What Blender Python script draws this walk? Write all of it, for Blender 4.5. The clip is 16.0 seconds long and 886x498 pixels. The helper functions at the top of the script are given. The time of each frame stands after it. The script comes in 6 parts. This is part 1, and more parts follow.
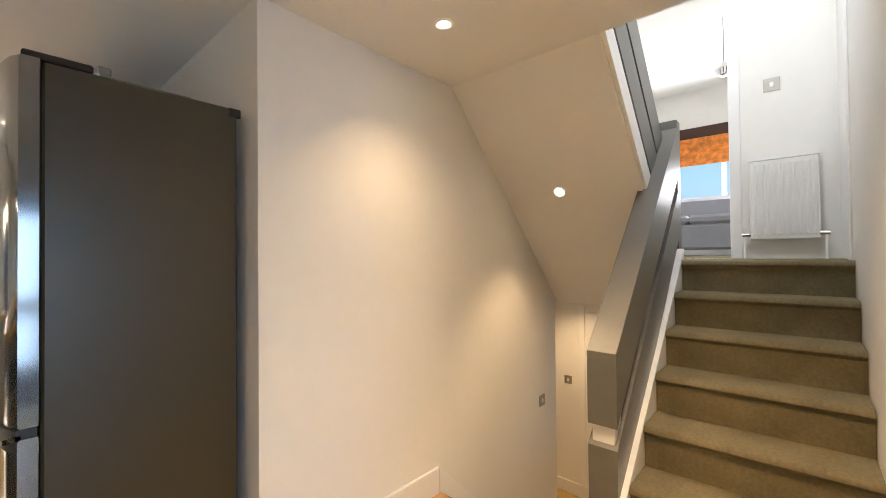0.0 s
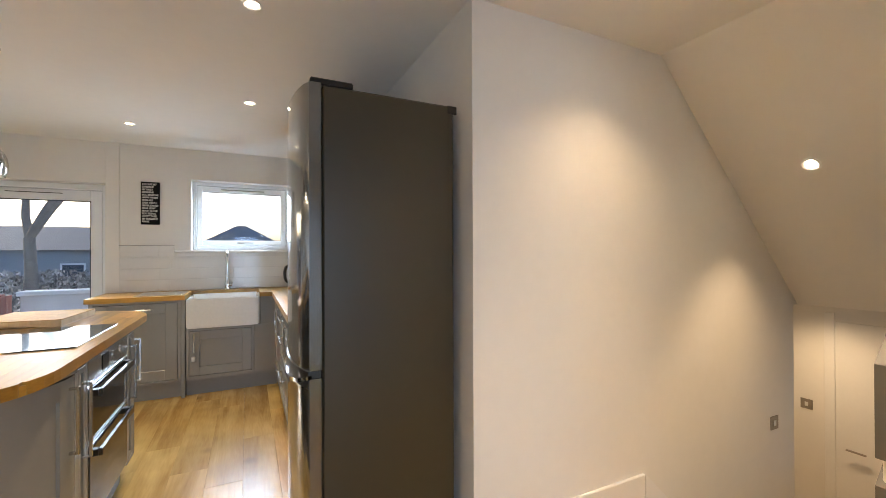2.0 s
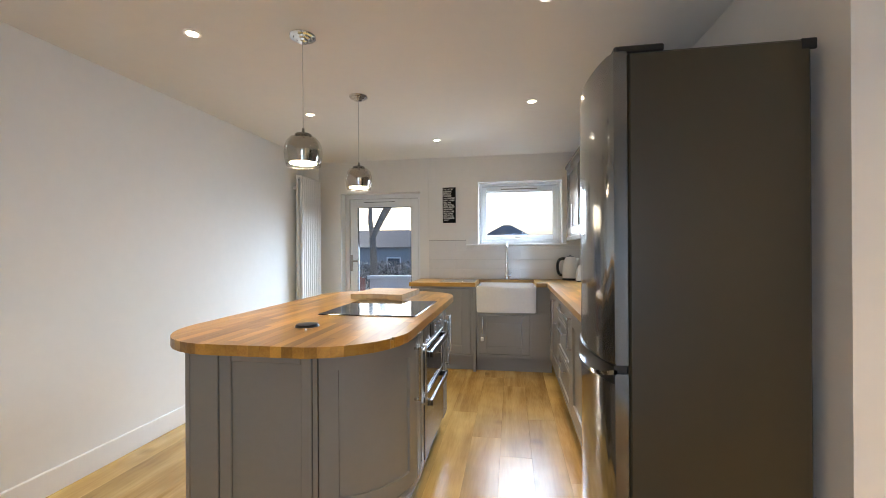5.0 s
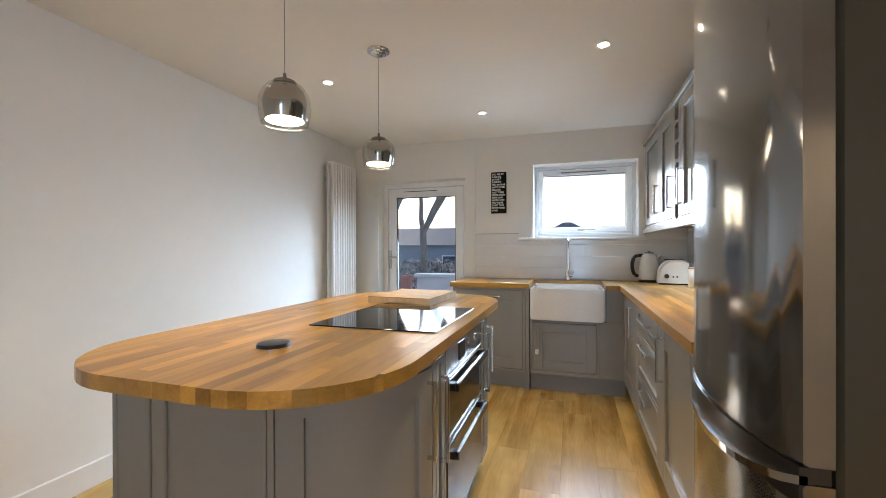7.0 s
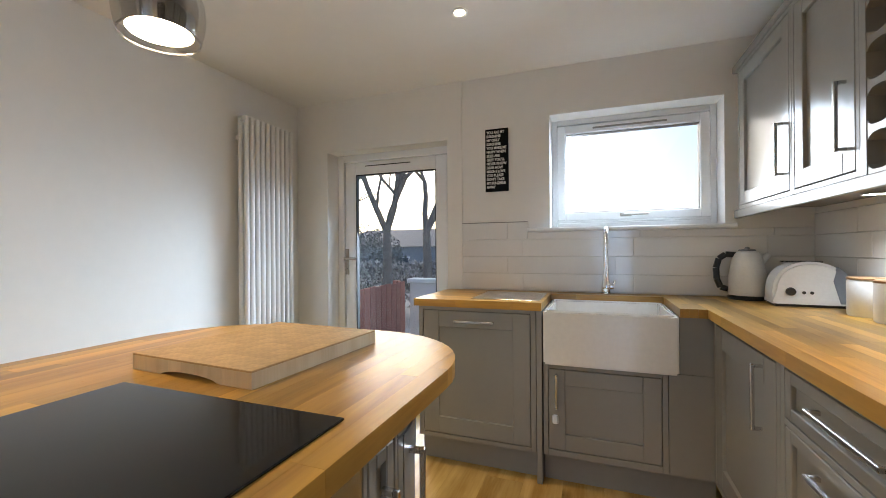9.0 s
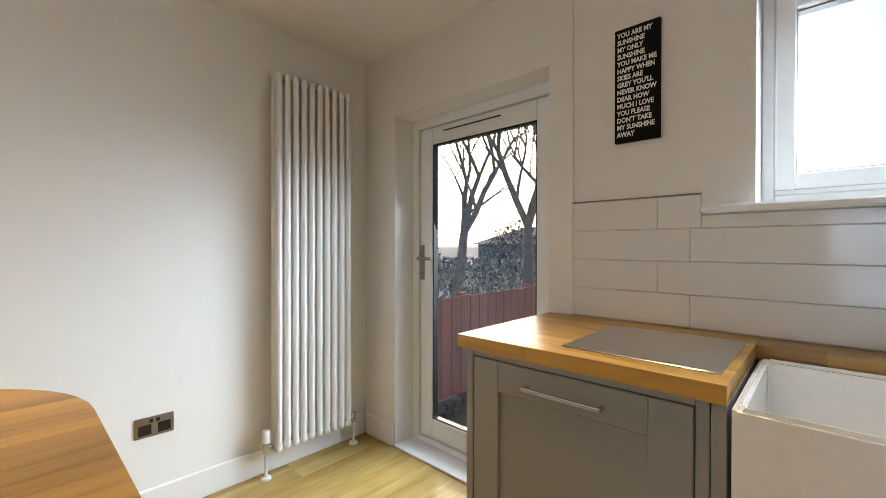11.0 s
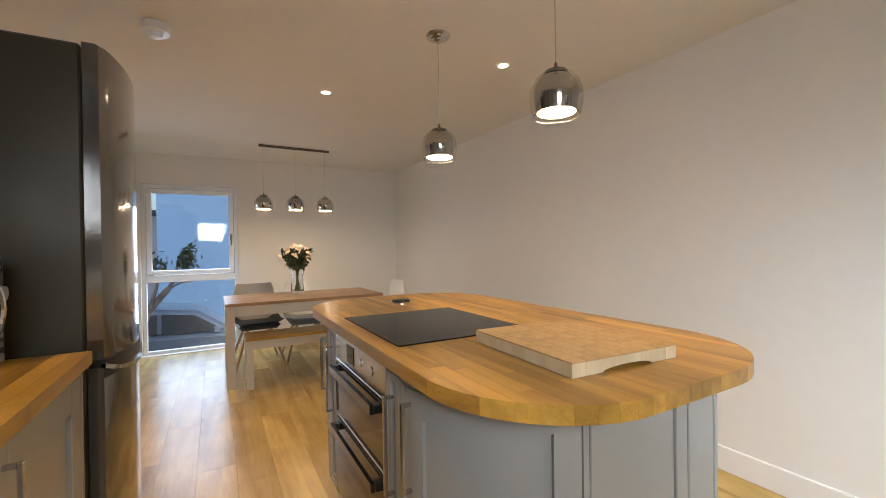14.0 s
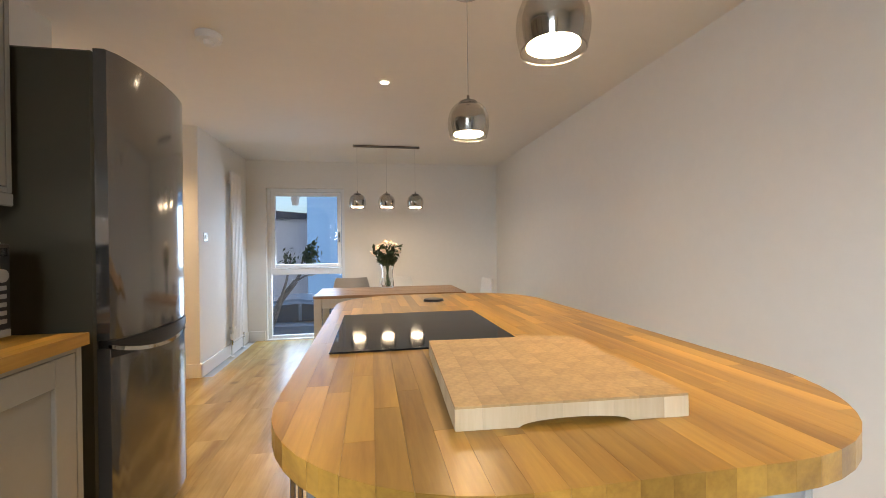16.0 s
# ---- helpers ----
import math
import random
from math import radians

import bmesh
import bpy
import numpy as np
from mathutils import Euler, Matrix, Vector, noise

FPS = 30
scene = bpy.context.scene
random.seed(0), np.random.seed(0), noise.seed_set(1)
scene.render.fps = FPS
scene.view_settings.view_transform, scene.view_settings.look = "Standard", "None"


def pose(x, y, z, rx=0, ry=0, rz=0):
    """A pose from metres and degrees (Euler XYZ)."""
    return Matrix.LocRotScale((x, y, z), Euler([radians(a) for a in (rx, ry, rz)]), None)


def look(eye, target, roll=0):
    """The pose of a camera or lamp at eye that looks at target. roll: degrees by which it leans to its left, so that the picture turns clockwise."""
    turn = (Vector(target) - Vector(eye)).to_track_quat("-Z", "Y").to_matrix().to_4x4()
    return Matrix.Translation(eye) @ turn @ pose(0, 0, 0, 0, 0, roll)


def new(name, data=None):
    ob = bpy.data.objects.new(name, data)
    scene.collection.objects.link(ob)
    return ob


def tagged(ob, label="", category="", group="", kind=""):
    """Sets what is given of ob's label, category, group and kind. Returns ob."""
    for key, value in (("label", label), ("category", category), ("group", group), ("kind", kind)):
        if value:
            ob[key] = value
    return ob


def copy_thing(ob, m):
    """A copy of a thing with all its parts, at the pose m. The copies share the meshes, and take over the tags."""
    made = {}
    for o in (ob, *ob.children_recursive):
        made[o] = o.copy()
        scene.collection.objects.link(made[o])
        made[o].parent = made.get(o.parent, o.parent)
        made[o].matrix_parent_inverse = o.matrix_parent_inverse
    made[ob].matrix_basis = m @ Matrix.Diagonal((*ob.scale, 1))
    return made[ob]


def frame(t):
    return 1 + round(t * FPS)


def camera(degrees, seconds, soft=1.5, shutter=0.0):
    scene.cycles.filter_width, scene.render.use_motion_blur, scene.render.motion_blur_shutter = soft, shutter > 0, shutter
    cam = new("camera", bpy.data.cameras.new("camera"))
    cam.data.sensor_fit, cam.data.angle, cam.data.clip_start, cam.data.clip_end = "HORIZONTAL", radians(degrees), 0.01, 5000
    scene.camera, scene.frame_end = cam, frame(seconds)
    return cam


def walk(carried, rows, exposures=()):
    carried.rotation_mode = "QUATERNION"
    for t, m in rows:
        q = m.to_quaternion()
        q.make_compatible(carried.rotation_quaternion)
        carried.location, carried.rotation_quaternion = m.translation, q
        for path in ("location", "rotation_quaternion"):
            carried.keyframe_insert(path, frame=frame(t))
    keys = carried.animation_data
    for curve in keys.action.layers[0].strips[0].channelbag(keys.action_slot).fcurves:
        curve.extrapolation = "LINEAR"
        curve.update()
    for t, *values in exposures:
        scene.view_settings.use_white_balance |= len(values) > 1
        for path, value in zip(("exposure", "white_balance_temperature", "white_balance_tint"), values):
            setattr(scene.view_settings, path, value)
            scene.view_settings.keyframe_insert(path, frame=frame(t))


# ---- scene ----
cam = camera(94.9, 16.0, 0.85)

EXPOSURES = [(0, 1.3, 6900, 10), (1.5, 1.26, 6700, 10), (3, 1.13, 6500, 10), (4.5, 1.12, 6500, 10), (7, 1.04, 6400, 10), (8, 0.85, 6400, 10), (10.3, 0.86, 7250, 11),
             (11.5, 0.64, 7400, 12), (12.5, 0.58, 7800, 14), (13.5, 0.67, 7700, 15), (14.5, 0.87, 7600, 15), (16, 0.98, 7250, 14)]
PATH = [
    (0, (-0.005, -0.054, 1.345), (1.498, 1.266, 1.373), -0.6),
    (0.5, (-0.032, -0.023, 1.343), (1.374, 1.399, 1.361), -0.4),
    (1, (-0.06, -0.003, 1.331), (1.197, 1.553, 1.339), -0.4),
    (1.5, (-0.093, 0.022, 1.317), (0.982, 1.708, 1.327), -0.3),
    (2, (-0.138, 0.05, 1.303), (0.728, 1.853, 1.314), -0.2),
    (2.5, (-0.178, 0.079, 1.297), (0.453, 1.977, 1.303), -0.3),
    (3, (-0.215, 0.102, 1.285), (0.176, 2.063, 1.294), -0.3),
    (3.5, (-0.244, 0.107, 1.279), (-0.08, 2.1, 1.287), -0.4),
    (4, (-0.269, 0.107, 1.268), (-0.309, 2.106, 1.275), -0.3),
    (4.5, (-0.278, 0.117, 1.267), (-0.481, 2.106, 1.271), -0.3),
    (7, (-0.295, 0.791, 1.225), (-0.899, 2.698, 1.22), -0.2),
    (7.5, (-0.336, 1.178, 1.222), (-0.967, 3.076, 1.212), -0.1),
    (8, (-0.384, 1.592, 1.216), (-1.022, 3.487, 1.208), -0.2),
    (8.2, (-0.368, 1.745, 1.205), (-1.025, 3.634, 1.201), -0.3),
    (10.3, (-0.469, 2.92, 1.177), (-1.328, 4.727, 1.172), 0.2),
    (10.5, (-0.481, 3.047, 1.173), (-1.441, 4.801, 1.168), 0.2),
    (11, (-0.507, 3.356, 1.189), (-1.873, 4.817, 1.179), 0.1),
    (11.5, (-0.559, 3.553, 1.204), (-2.371, 4.4, 1.192), -0.1),
    (12, (-0.527, 3.678, 1.216), (-2.527, 3.66, 1.205), -0.4),
    (12.5, (-0.411, 3.787, 1.236), (-2.232, 2.96, 1.223), -0.7),
    (13, (-0.315, 3.852, 1.237), (-1.804, 2.517, 1.218), -0.7),
    (13.5, (-0.279, 3.921, 1.239), (-1.474, 2.318, 1.224), -0.7),
    (14, (-0.269, 3.976, 1.232), (-1.248, 2.232, 1.218), -0.8),
    (14.5, (-0.318, 3.997, 1.224), (-1.152, 2.179, 1.211), -0.7),
    (15, (-0.424, 3.972, 1.216), (-1.146, 2.107, 1.205), -0.7),
    (15.5, (-0.615, 3.927, 1.207), (-1.196, 2.013, 1.198), -0.6),
    (16, (-0.879, 3.884, 1.191), (-1.227, 1.914, 1.183), -0.7),
]
walk(cam, [(t, look(eye, target, roll)) for t, eye, target, roll in PATH], exposures=EXPOSURES)

# ---------------- world, sun, exposure ----------------
SUN_AZ, SUN_EL = radians(35), radians(22)          # low winter sun beyond the garden trees
world = bpy.data.worlds.new("dusk_sky")
scene.world = world
world.use_nodes = True
wn = world.node_tree.nodes
sky = wn.new("ShaderNodeTexSky")
sky.sky_type, sky.sun_disc = "NISHITA", False
sky.dust_density, sky.ozone_density = 3.6, 5.0
sky.sun_elevation, sky.sun_rotation = SUN_EL, -SUN_AZ
world.node_tree.links.new(sky.outputs[0], wn["Background"].inputs[0])
wn["Background"].inputs[1].default_value = 0.15
sun = new("sun", bpy.data.lights.new("sun", "SUN"))
sun.data.energy, sun.data.angle, sun.data.color = 1.2, radians(20), (1.0, 0.93, 0.84)
sun.matrix_world = look((0, 0, 0), (math.sin(SUN_AZ) * math.cos(SUN_EL), -math.cos(SUN_AZ) * math.cos(SUN_EL), -math.sin(SUN_EL)))


def area(name, eye, target, w, h, watts, color):
    lamp = new(name, bpy.data.lights.new(name, "AREA"))
    lamp.data.shape, lamp.data.size, lamp.data.size_y = "RECTANGLE", w, h
    lamp.data.energy, lamp.data.color = watts, color
    lamp.matrix_world = look(eye, target)
    return lamp


def spot(name, x, y, z, watts, color=(1.0, 0.70, 0.41), size=98, to=None):
    lamp = new(name, bpy.data.lights.new(name, "SPOT"))
    lamp.data.energy, lamp.data.color = watts, color
    lamp.data.spot_size, lamp.data.spot_blend, lamp.data.shadow_soft_size = radians(size), 1.0, 0.05
    lamp.matrix_world = look((x, y, z), to or (x, y + 0.001, z - 1))
    return lamp


DAY = (0.62, 0.79, 1.0)
area("door_daylight", (-1.862, 5.16, 1.0), (-2.55, 3.15, -0.1), 0.70, 1.64, 10.5, DAY).data.spread = radians(84)
area("kitchen_window_daylight", (-0.19, 5.16, 1.69), (-1.5, 2.9, 0.3), 0.80, 0.54, 13, DAY).data.spread = radians(128)
area("front_window_daylight", (-0.03, -1.90, 1.0), (-0.1, 1.2, -1.4), 0.78, 1.75, 16, (0.46, 0.68, 1.0))
area("living_window_daylight", (6.85, 0.75, 2.2), (0, 0.75, 1.9), 1.6, 0.7, 62, (0.86, 0.92, 1.0))
# fill lamp added under the closed landing ceiling to brighten the landing wall
area("landing_fill", (2.3, 0.25, 3.66), (3.6, 0.12, 1.7), 0.8, 0.8, 17, (0.80, 0.88, 1.0))

CEIL = 2.356
DOWNLIGHTS = ((-1.005, 4.136), (-0.124, 3.22), (-0.985, 1.004), (-1.854, 1.949), (-1.872, 3.195), (-0.12, 1.95), (1.33, 1.1), (1.15, 0.2))
KITCHEN, STAIR = (1.0, 0.74, 0.46), (1.0, 0.71, 0.42)
for dx_, dy_ in DOWNLIGHTS:
    spot("downlight_beam", dx_, dy_, CEIL - 0.012, (48 if dx_ > -0.5 else 34) if dx_ < 1 else 26 if dy_ > 1 else 72, KITCHEN if dx_ < 1 else STAIR, 68 if dx_ < 1 else 112)
spot("soffit_beam", 2.464, 1.108, 1.725, 40, size=88)
# added beam that brightens the lower hall; its lamp is never in view
spot("hall_fill_beam", 3.8, 1.7, 0.92, 24, size=140)

# ---------------- materials ----------------


def mat(name, color, rough=0.6, metal=0.0, var=0.06, scale=6.0, bump=0.0, bump_scale=60.0, fine=0.03, stretch=None, random_tint=0.0, island=False, coat=0.0, emit=None, spec=0.5):
    m = bpy.data.materials.new(name)
    m.use_nodes = True
    nt = m.node_tree
    b = nt.nodes["Principled BSDF"]
    b.inputs["Roughness"].default_value, b.inputs["Metallic"].default_value = rough, metal
    b.inputs["Specular IOR Level"].default_value = spec
    b.inputs["Coat Weight"].default_value = coat
    b.inputs["Coat Roughness"].default_value = 0.15
    if emit:
        b.inputs["Emission Color"].default_value, b.inputs["Emission Strength"].default_value = (*emit[0], 1), emit[1]
    co = nt.nodes.new("ShaderNodeTexCoord")
    mp = nt.nodes.new("ShaderNodeMapping")
    if stretch:
        mp.inputs["Scale"].default_value = stretch
    nt.links.new(co.outputs["Object"], mp.inputs["Vector"])
    n1, n2 = nt.nodes.new("ShaderNodeTexNoise"), nt.nodes.new("ShaderNodeTexNoise")
    n1.inputs["Scale"].default_value, n2.inputs["Scale"].default_value = scale, scale * 14
    n1.inputs["Detail"].default_value = n2.inputs["Detail"].default_value = 4
    for n in (n1, n2):
        nt.links.new(mp.outputs[0], n.inputs["Vector"])
    value = None
    for n, amount in ((n1, var), (n2, fine)):
        r = nt.nodes.new("ShaderNodeMapRange")
        r.inputs["From Min"].default_value, r.inputs["From Max"].default_value = 0.25, 0.75
        r.inputs["To Min"].default_value, r.inputs["To Max"].default_value = 1 - amount, 1 + amount
        nt.links.new(n.outputs["Fac"], r.inputs["Value"])
        if value is None:
            value = r.outputs[0]
        else:
            mul = nt.nodes.new("ShaderNodeMath")
            mul.operation = "MULTIPLY"
            nt.links.new(value, mul.inputs[0])
            nt.links.new(r.outputs[0], mul.inputs[1])
            value = mul.outputs[0]
    if random_tint:
        if island:
            src = nt.nodes.new("ShaderNodeNewGeometry").outputs["Random Per Island"]
        else:
            src = nt.nodes.new("ShaderNodeObjectInfo").outputs["Random"]
        r = nt.nodes.new("ShaderNodeMapRange")
        r.inputs["To Min"].default_value, r.inputs["To Max"].default_value = 1 - random_tint, 1 + random_tint
        nt.links.new(src, r.inputs["Value"])
        mul = nt.nodes.new("ShaderNodeMath")
        mul.operation = "MULTIPLY"
        nt.links.new(value, mul.inputs[0])
        nt.links.new(r.outputs[0], mul.inputs[1])
        value = mul.outputs[0]
    hsv = nt.nodes.new("ShaderNodeHueSaturation")
    hsv.inputs["Color"].default_value = (*color, 1)
    nt.links.new(value, hsv.inputs["Value"])
    nt.links.new(hsv.outputs[0], b.inputs["Base Color"])
    if bump:
        bp = nt.nodes.new("ShaderNodeBump")
        bp.inputs["Strength"].default_value, bp.inputs["Distance"].default_value = bump, 0.004
        n3 = nt.nodes.new("ShaderNodeTexNoise")
        n3.inputs["Scale"].default_value = bump_scale
        n3.inputs["Detail"].default_value = 5
        nt.links.new(mp.outputs[0], n3.inputs["Vector"])
        nt.links.new(n3.outputs["Fac"], bp.inputs["Height"])
        nt.links.new(bp.outputs[0], b.inputs["Normal"])
    return m


def wood(name, light, dark, rough, along="y", tint=0.22, grain=1.0, knots=0.0):
    """Timber: long streaks along one axis, fine pores, each piece of its own tone."""
    m = bpy.data.materials.new(name)
    m.use_nodes = True
    nt = m.node_tree
    b = nt.nodes["Principled BSDF"]
    b.inputs["Roughness"].default_value = rough
    co, mp, info = nt.nodes.new("ShaderNodeTexCoord"), nt.nodes.new("ShaderNodeMapping"), nt.nodes.new("ShaderNodeObjectInfo")
    mp.inputs["Scale"].default_value = {"y": (9, 0.8, 9), "x": (0.8, 9, 9), "z": (9, 9, 0.8)}[along]
    off = nt.nodes.new("ShaderNodeVectorMath")
    off.operation = "MULTIPLY_ADD"
    off.inputs[0].default_value = (37.0, 51.0, 23.0)
    nt.links.new(co.outputs["Object"], off.inputs[2])
    nt.links.new(info.outputs["Random"], off.inputs[1])
    nt.links.new(off.outputs[0], mp.inputs["Vector"])
    n1, n2 = nt.nodes.new("ShaderNodeTexNoise"), nt.nodes.new("ShaderNodeTexNoise")
    n1.inputs["Scale"].default_value, n1.inputs["Detail"].default_value, n1.inputs["Distortion"].default_value = 1.1 * grain, 5, 0.9
    n2.inputs["Scale"].default_value, n2.inputs["Detail"].default_value = 14 * grain, 3
    for n in (n1, n2):
        nt.links.new(mp.outputs[0], n.inputs["Vector"])
    ramp = nt.nodes.new("ShaderNodeValToRGB")
    ramp.color_ramp.elements[0].position, ramp.color_ramp.elements[1].position = 0.3, 0.68
    ramp.color_ramp.elements[0].color, ramp.color_ramp.elements[1].color = (*dark, 1), (*light, 1)
    mid = ramp.color_ramp.elements.new(0.5)
    mid.color = (*[0.45 * d + 0.55 * l for d, l in zip(dark, light)], 1)
    mix = nt.nodes.new("ShaderNodeMath")
    mix.operation, mix.inputs[1].default_value = "MULTIPLY_ADD", 0.25
    nt.links.new(n2.outputs["Fac"], mix.inputs[0])
    sub = nt.nodes.new("ShaderNodeMath")
    sub.operation, sub.inputs[1].default_value = "SUBTRACT", 0.125
    nt.links.new(n1.outputs["Fac"], sub.inputs[0])
    nt.links.new(sub.outputs[0], mix.inputs[2])
    nt.links.new(mix.outputs[0], ramp.inputs[0])
    rng = nt.nodes.new("ShaderNodeMapRange")
    rng.inputs["To Min"].default_value, rng.inputs["To Max"].default_value = 1 - tint, 1 + tint
    nt.links.new(info.outputs["Random"], rng.inputs["Value"])
    hsv = nt.nodes.new("ShaderNodeHueSaturation")
    nt.links.new(ramp.outputs[0], hsv.inputs["Color"])
    value = rng.outputs[0]
    if knots:
        # scattered knots and slow changes of tone along the board
        vo, blot = nt.nodes.new("ShaderNodeTexVoronoi"), nt.nodes.new("ShaderNodeTexNoise")
        vo.inputs["Scale"].default_value, blot.inputs["Scale"].default_value = 2.6, 3.2
        for n in (vo, blot):
            nt.links.new(off.outputs[0], n.inputs["Vector"])
        for src, f0, f1, t0, t1 in ((vo.outputs["Distance"], 0.03, 0.16, 1 - 0.42 * knots, 1.0), (blot.outputs["Fac"], 0.3, 0.7, 1 - 0.16 * knots, 1 + 0.14 * knots)):
            r, mul = nt.nodes.new("ShaderNodeMapRange"), nt.nodes.new("ShaderNodeMath")
            for key, v in (("From Min", f0), ("From Max", f1), ("To Min", t0), ("To Max", t1)):
                r.inputs[key].default_value = v
            mul.operation = "MULTIPLY"
            nt.links.new(src, r.inputs["Value"])
            nt.links.new(value, mul.inputs[0])
            nt.links.new(r.outputs[0], mul.inputs[1])
            value = mul.outputs[0]
    nt.links.new(value, hsv.inputs["Value"])
    nt.links.new(hsv.outputs[0], b.inputs["Base Color"])
    bp = nt.nodes.new("ShaderNodeBump")
    bp.inputs["Strength"].default_value, bp.inputs["Distance"].default_value = 0.12, 0.002
    nt.links.new(n2.outputs["Fac"], bp.inputs["Height"])
    nt.links.new(bp.outputs[0], b.inputs["Normal"])
    return m


def glass_mat(name, tint=(1, 1, 1), rough=0.0):
    m = bpy.data.materials.new(name)
    m.use_nodes = True
    b = m.node_tree.nodes["Principled BSDF"]
    b.inputs["Base Color"].default_value = (*tint, 1)
    b.inputs["Transmission Weight"].default_value, b.inputs["Roughness"].default_value, b.inputs["IOR"].default_value = 1.0, rough, 1.45
    return m


def pane_mat(name, tint=(1, 1, 1)):
    """A thin pane: clear, with a Fresnel gloss."""
    m = bpy.data.materials.new(name)
    m.use_nodes = True
    nt = m.node_tree
    nt.nodes.remove(nt.nodes["Principled BSDF"])
    tr, gl, fr, mx = (nt.nodes.new(k) for k in ("ShaderNodeBsdfTransparent", "ShaderNodeBsdfGlossy", "ShaderNodeLayerWeight", "ShaderNodeMixShader"))
    tr.inputs[0].default_value = (*tint, 1)
    gl.inputs["Roughness"].default_value = 0.01
    pw, sc = nt.nodes.new("ShaderNodeMath"), nt.nodes.new("ShaderNodeMath")
    pw.operation, pw.inputs[1].default_value = "POWER", 4.0
    sc.operation, sc.inputs[1].default_value, sc.inputs[2].default_value = "MULTIPLY_ADD", 0.55, 0.035
    nt.links.new(fr.outputs["Facing"], pw.inputs[0])
    nt.links.new(pw.outputs[0], sc.inputs[0])
    nt.links.new(sc.outputs[0], mx.inputs[0])
    nt.links.new(tr.outputs[0], mx.inputs[1])
    nt.links.new(gl.outputs[0], mx.inputs[2])
    nt.links.new(mx.outputs[0], nt.nodes["Material Output"].inputs[0])
    return m


M_WALL = mat("wall_paint", (0.80, 0.78, 0.74), 0.75, var=0.02, scale=1.3, fine=0.012, bump=0.05, bump_scale=90)
M_CEIL = mat("ceiling_paint", (0.82, 0.80, 0.76), 0.85, var=0.02, scale=1.0, fine=0.01, bump=0.04, bump_scale=70)
M_TRIM = mat("white_gloss_trim", (0.82, 0.81, 0.79), 0.3, var=0.02, scale=3, fine=0.01)
M_UPVC = mat("white_upvc", (0.84, 0.85, 0.86), 0.25, var=0.015, scale=4, fine=0.01)
M_CAB = mat("taupe_cabinet_paint", (0.29, 0.285, 0.27), 0.24, var=0.03, scale=2.5, fine=0.015, bump=0.02, bump_scale=120)
M_OVENHANDLE = mat("dark_handle_steel", (0.14, 0.135, 0.125), 0.22, 1.0, var=0.05)
M_STEEL = mat("brushed_steel", (0.56, 0.55, 0.53), 0.25, 1.0, var=0.05, scale=8, fine=0.04, stretch=(1, 1, 14))
M_CHROME = mat("chrome", (0.78, 0.78, 0.78), 0.06, 1.0, var=0.02, fine=0.0)
# dark neutral grey sides, with the warm room light tinted into the colour
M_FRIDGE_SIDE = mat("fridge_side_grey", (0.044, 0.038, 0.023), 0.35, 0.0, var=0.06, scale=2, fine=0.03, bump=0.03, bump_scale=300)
M_FRIDGE = mat("fridge_metal_grey", (0.20, 0.20, 0.197), 0.11, 0.85, var=0.04, scale=1.5, fine=0.02, coat=0.4)
M_BLACK = mat("black_plastic", (0.012, 0.012, 0.012), 0.3, var=0.1, fine=0.05)
M_BLACKGLASS = mat("black_ceramic_glass", (0.012, 0.012, 0.013), 0.06, var=0.03, fine=0.0, spec=0.4)
M_OVENGLASS = mat("dark_oven_glass", (0.03, 0.028, 0.025), 0.06, var=0.05, spec=0.7)
M_CERAMIC = mat("white_ceramic", (0.86, 0.85, 0.82), 0.12, var=0.02, scale=3, coat=0.5)
M_TILE = mat("white_glazed_tile", (0.76, 0.75, 0.73), 0.1, var=0.03, scale=4, fine=0.01, random_tint=0.03, bump=0.03, bump_scale=9)
M_GROUT = mat("tile_grout", (0.56, 0.55, 0.52), 0.9, var=0.08, scale=20)
M_TRIMGREY = mat("grey_tile_trim", (0.27, 0.265, 0.25), 0.4, var=0.05)
M_PLASTICW = mat("white_plastic", (0.78, 0.78, 0.77), 0.28, var=0.02)
M_RAD = mat("radiator_enamel", (0.80, 0.79, 0.76), 0.28, var=0.02, scale=5)
M_CARPET = mat("beige_carpet", (0.19, 0.155, 0.088), 0.95, var=0.22, scale=5, fine=0.16, bump=0.6, bump_scale=300, spec=0.1)
M_RAILGREY = mat("grey_painted_wood", (0.14, 0.137, 0.125), 0.35, var=0.06, scale=3, fine=0.03)
M_FLOOR = wood("oak_floor", (0.56, 0.395, 0.14), (0.32, 0.19, 0.052), 0.27, "y", 0.15, 0.7, 1.0)
M_STAVE = wood("oak_worktop", (0.53, 0.300, 0.060), (0.275, 0.135, 0.026), 0.30, "y", 0.28, 1.0)
M_STAVEX = wood("oak_worktop_cross", (0.53, 0.300, 0.060), (0.275, 0.135, 0.026), 0.30, "x", 0.28, 1.0)
M_BOARD = mat("end_grain_maple", (0.50, 0.325, 0.145), 0.55, var=0.24, scale=9, fine=0.14, random_tint=0.09)
M_BOARDEND = wood("pale_maple", (0.68, 0.56, 0.38), (0.56, 0.43, 0.26), 0.55, "z", 0.10, 1.6)
M_TABLEW = wood("oak_tabletop", (0.42, 0.25, 0.13), (0.30, 0.16, 0.075), 0.35, "x", 0.10, 1.0)
M_CREAMW = mat("cream_painted_wood", (0.62, 0.58, 0.50), 0.4, var=0.04, scale=4)
M_BEECH = wood("beech_leg", (0.50, 0.34, 0.19), (0.38, 0.24, 0.12), 0.45, "z", 0.08)
M_SHELLG = mat("grey_shell", (0.42, 0.40, 0.37), 0.4, var=0.04)
M_SHELLW = mat("white_shell", (0.76, 0.75, 0.72), 0.35, var=0.02)
